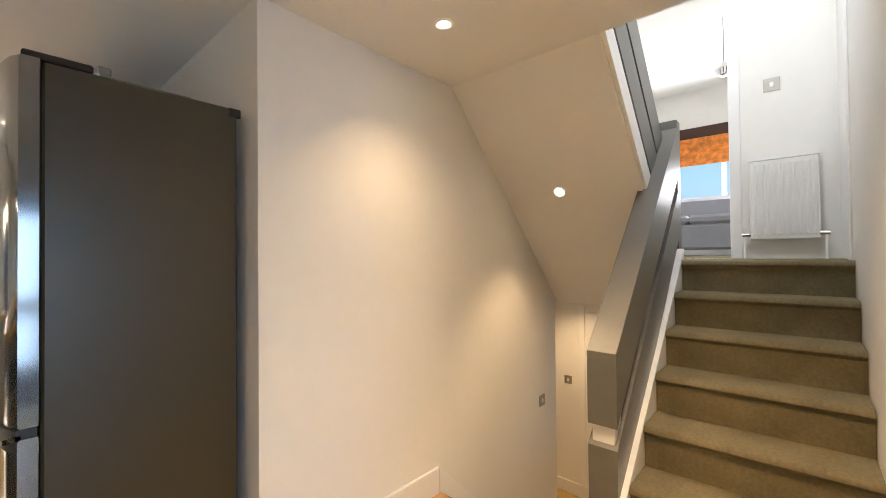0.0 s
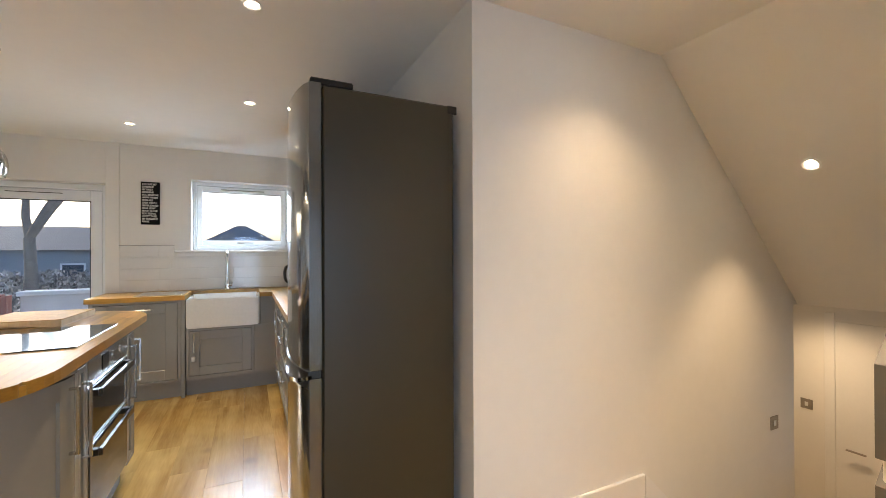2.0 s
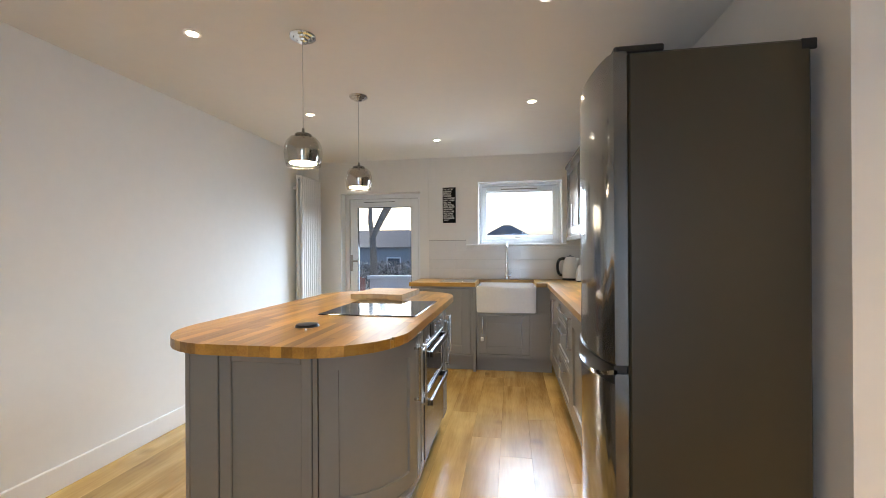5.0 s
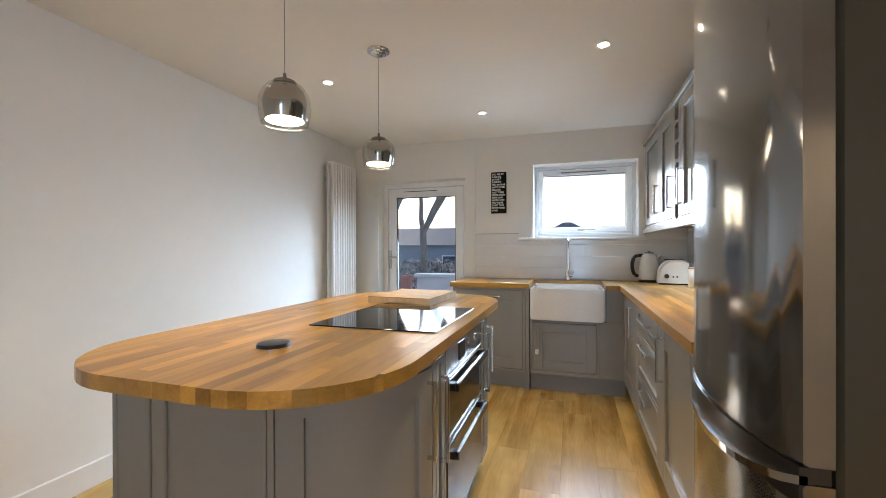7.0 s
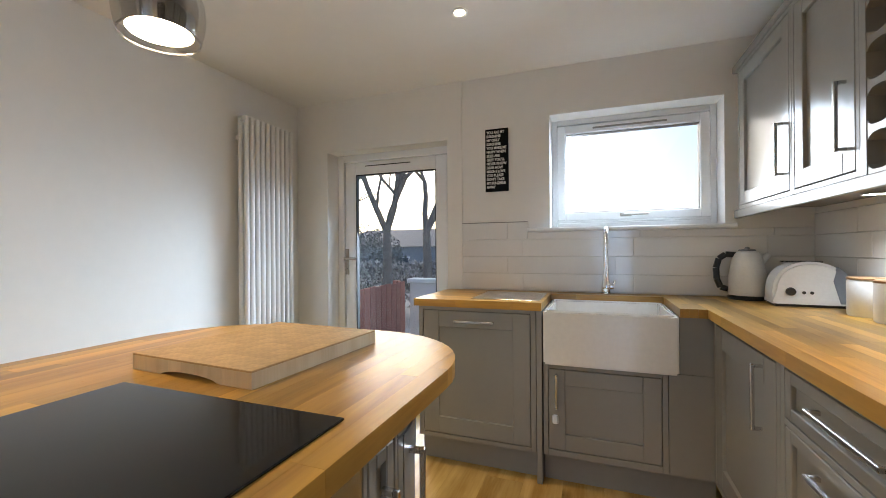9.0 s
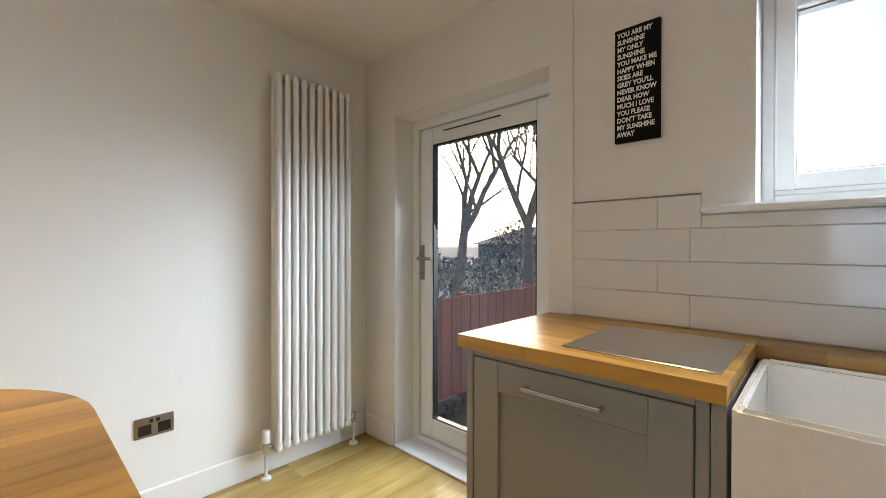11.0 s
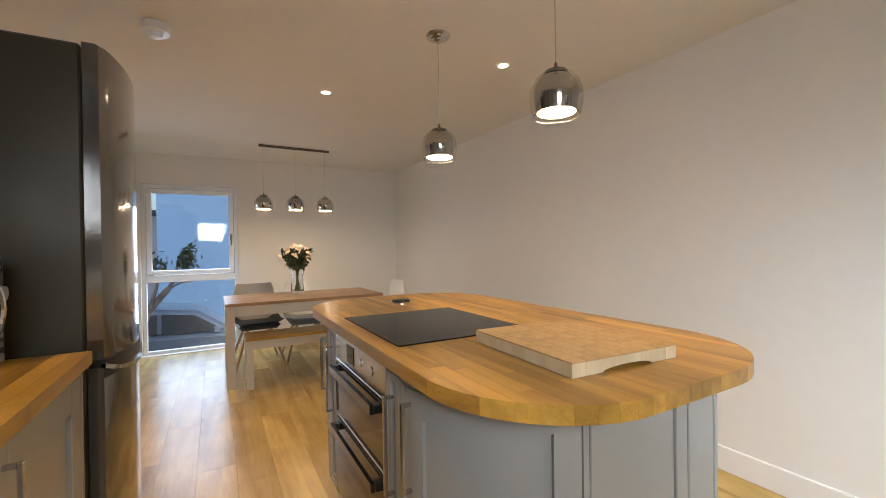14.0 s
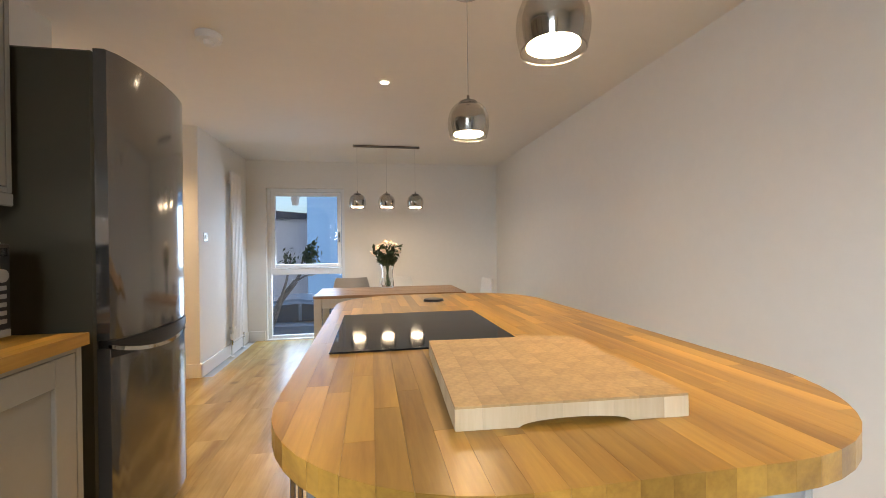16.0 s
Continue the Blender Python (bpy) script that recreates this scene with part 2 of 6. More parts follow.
M_CUSHB = mat("black_seat", (0.03, 0.03, 0.032), 0.5, var=0.1)
M_CUSHG = mat("blue_grey_seat", (0.22, 0.24, 0.27), 0.6, var=0.06)
M_PANE = pane_mat("window_pane")
M_GLASS = glass_mat("clear_glass", (0.97, 0.98, 0.98))
M_SMOKE = pane_mat("clear_lamp_glass", (0.86, 0.85, 0.83))
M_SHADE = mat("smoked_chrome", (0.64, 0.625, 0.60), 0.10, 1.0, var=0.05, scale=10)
M_BULB = mat("lamp_disc", (1, 0.95, 0.85), 0.5, emit=((1.0, 0.80, 0.56), 40.0))
M_LED = mat("downlight_led", (1, 0.95, 0.85), 0.5, emit=((1.0, 0.84, 0.62), 30.0))
M_PUCK = mat("cabinet_led", (1, 1, 1), 0.5, emit=((0.82, 0.92, 1.0), 12.0))
M_FOLIAGE = mat("dark_leaf", (0.05, 0.075, 0.03), 0.55, var=0.3, scale=20, random_tint=0.3, island=True)
M_PETAL = mat("pale_petal", (0.78, 0.62, 0.48), 0.6, var=0.1, scale=30, random_tint=0.18, island=True)
M_STALK = mat("flower_stalk", (0.06, 0.10, 0.035), 0.5, var=0.2)
M_SOCKET = mat("brushed_nickel", (0.36, 0.33, 0.29), 0.35, 0.9, var=0.06)
M_BARK = mat("tree_bark", (0.24, 0.21, 0.18), 0.9, var=0.3, scale=8, bump=0.6, bump_scale=40)
M_FENCE = mat("red_brown_fence_stain", (0.40, 0.15, 0.11), 0.75, var=0.18, scale=4, fine=0.12, stretch=(9, 9, 0.7), bump=0.2, bump_scale=20, random_tint=0.12)
M_RENDER = mat("white_render", (0.80, 0.80, 0.79), 0.9, var=0.07, scale=2, bump=0.3, bump_scale=60)
M_BRICKED = mat("grey_edging", (0.13, 0.125, 0.12), 0.9, var=0.2, scale=6, bump=0.4, bump_scale=50, random_tint=0.2)
M_GROUND = mat("frosty_ground", (0.26, 0.26, 0.25), 0.95, var=0.4, scale=0.8, fine=0.3, bump=0.7, bump_scale=12)
M_HEDGE = mat("frosted_twigs", (0.30, 0.295, 0.285), 0.9, var=0.5, scale=6, random_tint=0.6, island=True)
M_BUSH = mat("winter_bush", (0.15, 0.165, 0.15), 0.9, var=0.4, scale=6, random_tint=0.35, island=True)
M_ROOF = mat("slate_roof", (0.10, 0.11, 0.125), 0.7, var=0.15, scale=3, bump=0.3, bump_scale=15)
# pale render with the blue dusk light mixed into its base colour
M_DUSKWALL = mat("dusk_tinted_render", (0.10, 0.23, 0.44), 0.9, var=0.06, scale=0.7, bump=0.3, bump_scale=40)
M_FARWALL = mat("grey_pebbledash", (0.34, 0.36, 0.38), 0.9, var=0.1, scale=1.5, bump=0.3, bump_scale=40)
M_DARKCHROME = mat("dark_chrome", (0.20, 0.195, 0.19), 0.18, 1.0, var=0.05)
M_CAR = mat("silver_blue_car", (0.17, 0.25, 0.34), 0.3, 0.0, var=0.03, coat=0.6)
M_CARGLASS = mat("car_glass", (0.07, 0.095, 0.12), 0.05, var=0.02, spec=0.7)
M_RUBBER = mat("tyre_rubber", (0.02, 0.02, 0.02), 0.8)
M_ASPHALT = mat("asphalt", (0.09, 0.092, 0.097), 0.9, var=0.2, scale=4, bump=0.5, bump_scale=90)
M_SOFA = mat("grey_sofa_fabric", (0.28, 0.28, 0.30), 0.9, var=0.06, scale=9, bump=0.3, bump_scale=300)
M_BLIND = mat("orange_patterned_blind", (0.62, 0.19, 0.03), 0.8, var=0.45, scale=16, fine=0.2)
M_BLINDTOP = mat("dark_brown_pelmet", (0.05, 0.02, 0.012), 0.7, var=0.1)
M_SIGN = mat("black_sign", (0.006, 0.006, 0.006), 0.75, var=0.1, spec=0.15)
M_SIGNTEXT = mat("sign_white", (0.75, 0.74, 0.70), 0.6, var=0.03)
M_SILVER = mat("silver_plastic", (0.42, 0.42, 0.42), 0.3, 0.6, var=0.04)
M_WINE = mat("dark_rack_inside", (0.065, 0.033, 0.02), 0.6, var=0.1)
M_FROST = mat("grey_cabinet_glass", (0.30, 0.31, 0.30), 0.04, var=0.03, spec=0.8)

# ---------------- mesh helpers ----------------


def add_box(bm, x0, x1, y0, y1, z0, z1, bevel=0.0):
    r = bmesh.ops.create_cube(bm, size=1.0)
    vs = r["verts"]
    for v in vs:
        v.co = Vector((x0 + (v.co.x + 0.5) * (x1 - x0), y0 + (v.co.y + 0.5) * (y1 - y0), z0 + (v.co.z + 0.5) * (z1 - z0)))
    if bevel:
        es = list({e for v in vs for e in v.link_edges})
        bmesh.ops.bevel(bm, geom=es, offset=bevel, segments=1, affect="EDGES")
    return vs


def box(x0, x1, y0, y1, z0, z1, bevel=0.0):
    bm = bmesh.new()
    add_box(bm, x0, x1, y0, y1, z0, z1, bevel)
    return bm


def add_rod(bm, a, b, r, r2=None, n=12):
    a, b = Vector(a), Vector(b)
    d = b - a
    m = Matrix.Translation((a + b) / 2) @ d.to_track_quat("Z", "Y").to_matrix().to_4x4()
    bmesh.ops.create_cone(bm, cap_ends=True, segments=n, radius1=r, radius2=r if r2 is None else r2, depth=d.length, matrix=m)


def rod(a, b, r, r2=None, n=12):
    bm = bmesh.new()
    add_rod(bm, a, b, r, r2, n)
    return bm


def lathe(profile, n=32, close=False):
    """Spin (radius, height) pairs about z."""
    bm = bmesh.new()
    rings = []
    for r, z in profile:
        if r < 1e-5:
            rings.append([bm.verts.new((0, 0, z))])
        else:
            rings.append([bm.verts.new((r * math.cos(2 * math.pi * i / n), r * math.sin(2 * math.pi * i / n), z)) for i in range(n)])
    if close:
        rings.append(rings[0])
    for a, b in zip(rings, rings[1:]):
        for i in range(n):
            j = (i + 1) % n
            q = [a[i % len(a)], a[j % len(a)], b[j % len(b)], b[i % len(b)]]
            q = [v for k, v in enumerate(q) if v not in q[:k]]
            if len(q) > 2:
                bm.faces.new(q)
    bmesh.ops.recalc_face_normals(bm, faces=bm.faces)
    return bm


def prism(points, z0, z1, bm=None):
    """An upright prism over a plan outline."""
    bm = bm or bmesh.new()
    lo, hi = [bm.verts.new((x, y, z0)) for x, y in points], [bm.verts.new((x, y, z1)) for x, y in points]
    bm.faces.new(lo[::-1])
    bm.faces.new(hi)
    for i in range(len(points)):
        j = (i + 1) % len(points)
        bm.faces.new((lo[i], lo[j], hi[j], hi[i]))
    return bm


def slab_xz(points, y0, y1, bm=None):
    """A prism over an outline in x and z, from y0 to y1."""
    bm = bm or bmesh.new()
    a, b = [bm.verts.new((x, y0, z)) for x, z in points], [bm.verts.new((x, y1, z)) for x, z in points]
    bm.faces.new(a)
    bm.faces.new(b[::-1])
    for i in range(len(points)):
        j = (i + 1) % len(points)
        bm.faces.new((a[j], a[i], b[i], b[j]))
    bmesh.ops.recalc_face_normals(bm, faces=bm.faces)
    return bm


def add_curved(bm, r0, r1, t0, t1, z0, z1, n=14):
    """A piece of an upright cylinder shell, angles in degrees."""
    ring = []
    for i in range(n + 1):
        a = radians(t0 + (t1 - t0) * i / n)
        ring.append([bm.verts.new((r * math.cos(a), r * math.sin(a), z)) for r, z in ((r0, z0), (r1, z0), (r1, z1), (r0, z1))])
    for p, q in zip(ring, ring[1:]):
        for i in range(4):
            j = (i + 1) % 4
            bm.faces.new((p[i], p[j], q[j], q[i]))
    bm.faces.new(ring[0][::-1])
    bm.faces.new(ring[-1])


def smooth(me, angle=35):
    for p in me.polygons:
        p.use_smooth = True
    me.set_sharp_from_angle(angle=radians(angle))


def obj(name, bm, material, smoothing=35):
    me = bpy.data.meshes.new(name)
    bmesh.ops.recalc_face_normals(bm, faces=bm.faces)
    bm.to_mesh(me)
    bm.free()
    me.materials.append(material)
    if smoothing:
        smooth(me, smoothing)
    return new(name, me)


def thing(name, label, category, m=None, group="", kind=""):
    ob = new(name)
    ob.empty_display_size = 0.1
    if m is not None:
        ob.matrix_world = m
    return tagged(ob, label, category, group, kind)


def part(name, bm, material, parent, label="", smoothing=35):
    ob = obj(name, bm, material, smoothing)
    ob.parent = parent
    return tagged(ob, label)


def structure(name, bm, material, label="", smoothing=0):
    return tagged(obj(name, bm, material, smoothing), label, kind="structure")

# ---------------- large structure ----------------
XW, XE, YN, YS = -2.66, 0.71, 4.93, -1.75
T = 0.25


def wall_y(name, y0, y1, x0, x1, z0, z1, holes, label, material=None):
    """A wall between two y planes with openings (x0, x1, z0, z1) through it."""
    bm = bmesh.new()
    xs = x0
    for hx0, hx1, hz0, hz1 in sorted(holes):
        if hx0 > xs:
            add_box(bm, xs, hx0, y0, y1, z0, z1)
        if hz0 > z0:
            add_box(bm, hx0, hx1, y0, y1, z0, hz0)
        if hz1 < z1:
            add_box(bm, hx0, hx1, y0, y1, hz1, z1)
        xs = hx1
    if xs < x1:
        add_box(bm, xs, x1, y0, y1, z0, z1)
    return structure(name, bm, material or M_WALL, label)


def wall_x(name, x0, x1, y0, y1, z0, z1, holes, label, material=None):
    bm = bmesh.new()
    ys = y0
    for hy0, hy1, hz0, hz1 in sorted(holes):
        if hy0 > ys:
            add_box(bm, x0, x1, ys, hy0, z0, z1)
        if hz0 > z0:
            add_box(bm, x0, x1, hy0, hy1, z0, hz0)
        if hz1 < z1:
            add_box(bm, x0, x1, hy0, hy1, hz1, z1)
        ys = hy1
    if ys < y1:
        add_box(bm, x0, x1, ys, y1, z0, z1)
    return structure(name, bm, material or M_WALL, label)


DOOR = (-2.37, -1.36, 0.0, 1.96)
NWIN = (-0.66, 0.295, 1.325, 2.05)
SWIN = (-0.53, 0.47, 0.0, 2.0)
LAND = 1.295                                    # upper landing level
LOWER = -1.295                                  # lower hall level
wall_x("wall_west", XW - T, XW, YS - T, YN + T, -0.1, CEIL + 0.3, [], "plain off-white painted plaster wall")
wall_y("wall_north", YN, YN + T, XW, XE + 0.2, -0.1, CEIL + 0.3, [DOOR, NWIN], "off-white painted wall with garden door and window")
wall_y("wall_south", YS - T, YS, XW, XE + 0.2, -0.1, CEIL + 0.3, [SWIN], "off-white painted wall with tall front window")
wall_x("wall_east_kitchen", XE - 0.01, XE + 0.14, 1.51, YN, -0.1, CEIL, [], "off-white wall behind fridge and cabinets")
wall_x("wall_east_dining", XE, XE + 0.14, YS, -0.26, -0.1, CEIL, [], "off-white wall of the dining end")
wall_y("wall_stair_north", 1.512, 1.66, XE + 0.141, 3.2, LOWER, 4.0, [], "warm lit plaster wall beside the stairs")
wall_y("wall_stair_south", -0.41, -0.26, XE + 0.141, 3.75, -0.1, 4.0, [], "off-white wall along the carpeted stairs")
wall_x("wall_landing_east", 3.6, 3.75, -0.26, 1.51, LAND - 0.25, 3.72, [(0.325, 1.10, LAND, LAND + 2.06)], "white landing wall with a doorway")
wall_x("wall_lower_hall_east", 4.3, 4.45, 0.4, 2.8, LOWER, 0.93, [], "pale lower hall wall")
wall_y("wall_lower_hall_north", 2.7, 2.85, 3.05, 4.3, LOWER, 0.93, [], "pale lower hall wall")
wall_x("wall_lower_hall_west", 3.05, 3.2, 1.661, 2.7, LOWER, 0.93, [], "pale lower hall wall")
wall_y("wall_under_stairs", 0.545, 0.615, 1.76, 4.3, LOWER, 0.05, [], "cream wall below the stair string")
structure("ceiling", box(XW, XE + 0.141, YS, YN, CEIL, CEIL + 0.25), M_CEIL, "flat off-white painted ceiling")
bm = bmesh.new()
add_box(bm, XE + 0.141, 1.87, -0.26, 1.512, CEIL, CEIL + 0.25)
structure("ceiling_stairs", bm, M_CEIL, "ceiling edge above the stairs")
SLOPE = 1.03
bm = slab_xz([(1.87, CEIL), (3.25, CEIL - 1.38 * SLOPE), (4.3, CEIL - 1.38 * SLOPE), (4.3, CEIL - 1.38 * SLOPE + 0.15), (3.25, CEIL - 1.38 * SLOPE + 0.15), (1.871, CEIL + 0.2)], 0.62, 1.511)
structure("ceiling_soffit", bm, M_CEIL, "sloping soffit under the upper flight")
structure("ceiling_hall", box(3.2005, 4.45, 1.5125, 2.85, CEIL - 1.38 * SLOPE, CEIL - 1.38 * SLOPE + 0.15), M_CEIL)
structure("ceiling_landing", box(1.0, 3.75, -0.41, 1.66, 3.72, 3.85), M_CEIL)
structure("wall_landing_west", box(1.0, 1.12, -0.26, 1.511, CEIL + 0.26, 3.72), M_WALL)
# landing, lower hall and the room behind the landing
structure("floor_landing", box(3.11, 3.6, -0.26, 0.615, LAND - 0.2, LAND), M_CARPET, "beige carpet of the upper landing")
structure("floor_landing_north", box(3.21, 3.6, 0.62, 1.51, LAND - 0.04, LAND), M_CARPET)
structure("floor_lower_hall", box(2.95, 4.3, 0.615, 2.7, LOWER - 0.1, LOWER), M_FLOOR, "oak floor of the lower hall")
structure("floor_living_room", box(3.6, 7.0, -1.2, 2.6, LAND - 0.1, LAND), M_CARPET)
bm = bmesh.new()
add_box(bm, 3.75, 7.0, 2.6, 2.7, LAND, 3.75)
add_box(bm, 3.75, 7.0, -1.3, -1.2, LAND, 3.75)
structure("wall_living_sides", bm, M_WALL)
wall_x("wall_living_east", 7.0, 7.15, -1.3, 2.7, LAND, 3.75, [(-0.2, 1.7, 1.95, 2.85)], "far living room wall with a window")
structure("ceiling_living", box(3.75, 7.15, -1.3, 2.7, 3.75, 3.85), M_CEIL)
structure("subfloor", box(XW, 1.7, YS, YN, -0.2, -0.014), M_GROUT, "hidden floor base below the boards")


def skirting(name, x0, x1, y0, y1, z=0.0, h=0.13):
    bm = bmesh.new()
    add_box(bm, x0, x1, y0, y1, z, z + h, 0.004)
    return structure(name, bm, M_TRIM, "white gloss skirting board")


skirting("baseboard_west", XW, XW + 0.018, YS + 0.02, YN - 0.02)
skirting("baseboard_south_a", XW + 0.02, SWIN[0] - 0.02, YS, YS + 0.018)
skirting("baseboard_south_b", SWIN[1] + 0.02, XE - 0.02, YS, YS + 0.018)
skirting("baseboard_east_dining", XE - 0.018, XE, YS + 0.02, -0.26)
skirting("baseboard_east_return", XE - 0.018, 1.6, -0.26, -0.242)
skirting("baseboard_north", XW + 0.02, DOOR[0] - 0.01, YN - 0.018, YN)
skirting("baseboard_stair", XE - 0.01, 1.71, 1.494, 1.512, 0, 0.15)
skirting("baseboard_hall", 4.282, 4.3, 0.7, 2.7, LOWER, 0.14)
structure("trim_stair_string", slab_xz([(1.71, 0.15), (1.71, 0.0), (3.0, -1.295), (3.19, -1.295), (3.19, -1.15), (3.05, -1.15)], 1.494, 1.511), M_TRIM, "white sloping stair string")

# garden door
d1 = tagged(new("door_1"), "white glazed garden door with a long pane", kind="structure")
bm = bmesh.new()
fy0, fy1 = 5.07, 5.14
add_box(bm, DOOR[0], DOOR[0] + 0.055, fy0, fy1, 0, DOOR[3], 0.004)
add_box(bm, DOOR[1] - 0.055, DOOR[1], fy0, fy1, 0, DOOR[3], 0.004)
add_box(bm, DOOR[0] + 0.055, DOOR[1] - 0.055, fy0, fy1, DOOR[3] - 0.055, DOOR[3], 0.004)
add_box(bm, DOOR[0] + 0.055, DOOR[1] - 0.055, fy0, fy1, 0, 0.04, 0.004)
part("door_frame", bm, M_UPVC, d1)
gx0, gx1, gz0, gz1 = -2.213, -1.511, 0.16, 1.80
bm = bmesh.new()
add_box(bm, DOOR[0] + 0.06, gx0, 5.085, 5.135, 0.045, DOOR[3] - 0.06, 0.004)
add_box(bm, gx1, DOOR[1] - 0.06, 5.085, 5.135, 0.045, DOOR[3] - 0.06, 0.004)
add_box(bm, gx0, gx1, 5.085, 5.135, 0.045, gz0, 0.004)
add_box(bm, gx0, gx1, 5.085, 5.135, gz1, DOOR[3] - 0.06, 0.004)
leaf = part("door_leaf", bm, M_UPVC, d1)
bm = bmesh.new()
for a in ((gx0, gx0 + 0.008, gz0, gz1), (gx1 - 0.008, gx1, gz0, gz1), (gx0 + 0.008, gx1 - 0.008, gz0, gz0 + 0.008), (gx0 + 0.008, gx1 - 0.008, gz1 - 0.008, gz1)):
    add_box(bm, a[0], a[1], 5.092, 5.128, a[2], a[3])
part("glazing_seal", bm, M_BLACK, leaf, "black rubber glazing seal")
p = part("pane", box(gx0 + 0.006, gx1 - 0.006, 5.108, 5.112, gz0 + 0.006, gz1 - 0.006), M_PANE, leaf)
p.visible_shadow = False
bm = box(-2.31, -2.275, 5.077, 5.086, 0.99, 1.20, 0.003)
add_rod(bm, (-2.292, 5.086, 1.12), (-2.292, 5.04, 1.12), 0.009)
add_box(bm, -2.30, -2.18, 5.032, 5.047, 1.11, 1.13, 0.006)
add_rod(bm, (-2.292, 5.082, 1.03), (-2.292, 5.068, 1.03), 0.012)
part("door_handle", bm, M_SOCKET, leaf, "satin metal lever handle")
part("trickle_vent", box(-2.12, -1.72, 5.079, 5.086, 1.862, 1.868), M_BLACK, leaf, "thin dark vent slot")
structure("door_1_threshold", box(DOOR[0], DOOR[1], YN - 0.01, 5.07, -0.02, 0.012, 0.003), M_UPVC, "white door threshold strip")
structure("trim_door_side", box(DOOR[1] + 0.002, -1.25, YN - 0.012, YN, 0.0, CEIL, 0.002), M_WALL, "boxed plaster strip beside the door")

# kitchen window
w1 = tagged(new("window_1"), "white kitchen window with one opening pane", kind="structure")


def window_frame(w, x0, x1, y0, y1, z0, z1, fw, name="window_frame"):
    bm = bmesh.new()
    add_box(bm, x0, x0 + fw, y0, y1, z0, z1, 0.004)
    add_box(bm, x1 - fw, x1, y0, y1, z0, z1, 0.004)
    add_box(bm, x0 + fw, x1 - fw, y0, y1, z0, z0 + fw, 0.004)
    add_box(bm, x0 + fw, x1 - fw, y0, y1, z1 - fw, z1, 0.004)
    return part(name, bm, M_UPVC, w)


window_frame(w1, NWIN[0], NWIN[1], 5.08, 5.15, NWIN[2], NWIN[3], 0.035)
sash = window_frame(w1, NWIN[0] + 0.036, NWIN[1] - 0.036, 5.07, 5.14, NWIN[2] + 0.050, NWIN[3] - 0.044, 0.052, "sash")
part("cill_rail", box(NWIN[0] + 0.036, NWIN[1] - 0.036, 5.078, 5.14, NWIN[2] + 0.0352, NWIN[2] + 0.0495, 0.002), M_UPVC, w1)
bm = bmesh.new()
for a in ((-0.574, -0.569, 1.429, 1.952), (0.204, 0.209, 1.429, 1.952), (-0.569, 0.204, 1.427, 1.432), (-0.569, 0.204, 1.947, 1.953)):
    add_box(bm, a[0], a[1], 5.094, 5.13, a[2], a[3])
part("glazing_seal", bm, M_TRIMGREY, sash, "grey rubber glazing seal")
p = part("pane", box(-0.571, 0.206, 5.108, 5.112, 1.429, 1.951), M_PANE, w1)
p.visible_shadow = False
bm = box(-0.24, -0.17, 5.058, 5.0695, 1.392, 1.416, 0.004)
add_rod(bm, (-0.215, 5.06, 1.404), (-0.215, 5.04, 1.404), 0.008)
add_box(bm, -0.225, -0.075, 5.03, 5.043, 1.398, 1.412, 0.005)
part("window_handle", bm, M_SOCKET, w1, "grey lever window handle")
part("trickle_vent", box(-0.40, 0.03, 5.064, 5.0695, 1.972, 1.984, 0.002), M_TRIMGREY, w1, "slim grey vent slot")
part("window_sill", box(-0.80, 0.345, YN - 0.055, 5.08, 1.298, 1.324, 0.006), M_TRIM, w1)

# front window
w2 = tagged(new("window_2"), "tall white two-part front window reaching the floor", kind="structure")
window_frame(w2, SWIN[0], SWIN[1], -1.88, -1.82, 0.0, SWIN[3], 0.045)
part("transom", box(SWIN[0] + 0.046, SWIN[1] - 0.046, -1.875, -1.815, 0.85, 0.935, 0.004), M_UPVC, w2)
sash = window_frame(w2, SWIN[0] + 0.05, SWIN[1] - 0.05, -1.87, -1.805, 0.94, SWIN[3] - 0.05, 0.05, "sash")
for z0, z1, i in ((0.985, 1.905, 0.098), (0.045, 0.852, 0.044)):
    p = part("pane", box(SWIN[0] + i, SWIN[1] - i, -1.852, -1.848, z0, z1), M_PANE, w2)
    p.visible_shadow = False
bm = box(SWIN[0] + 0.065, SWIN[0] + 0.09, -1.806, -1.795, 1.34, 1.42, 0.004)
add_box(bm, SWIN[0] + 0.07, SWIN[0] + 0.085, -1.795, -1.775, 1.28, 1.40, 0.004)
part("window_handle", bm, M_OVENHANDLE, w2, "grey lever window handle")
structure("window_2_threshold", box(SWIN[0], SWIN[1], -1.815, YS + 0.01, -0.02, 0.01, 0.002), M_UPVC)

# ---------------- stairs ----------------
stairs = tagged(new("stairs_up"), "carpeted stairs rising to the landing", kind="structure")
RISE, GO, SX = LAND / 7, 0.214, 1.586


def step_mesh(depth, rise, y0, y1):
    """One carpeted step with a rounded nosing; origin at the riser's foot."""
    pts = [(0, 0), (0.0, rise - 0.045)]
    for i in range(7):
        a = radians(180 - 15 * i - 0)
        pts.append((0.006 + 0.026 * math.cos(a) - 0.0, rise - 0.026 + 0.026 * math.sin(a)))
    pts += [(depth, rise), (depth, 0)]
    return slab_xz(pts, y0, y1)


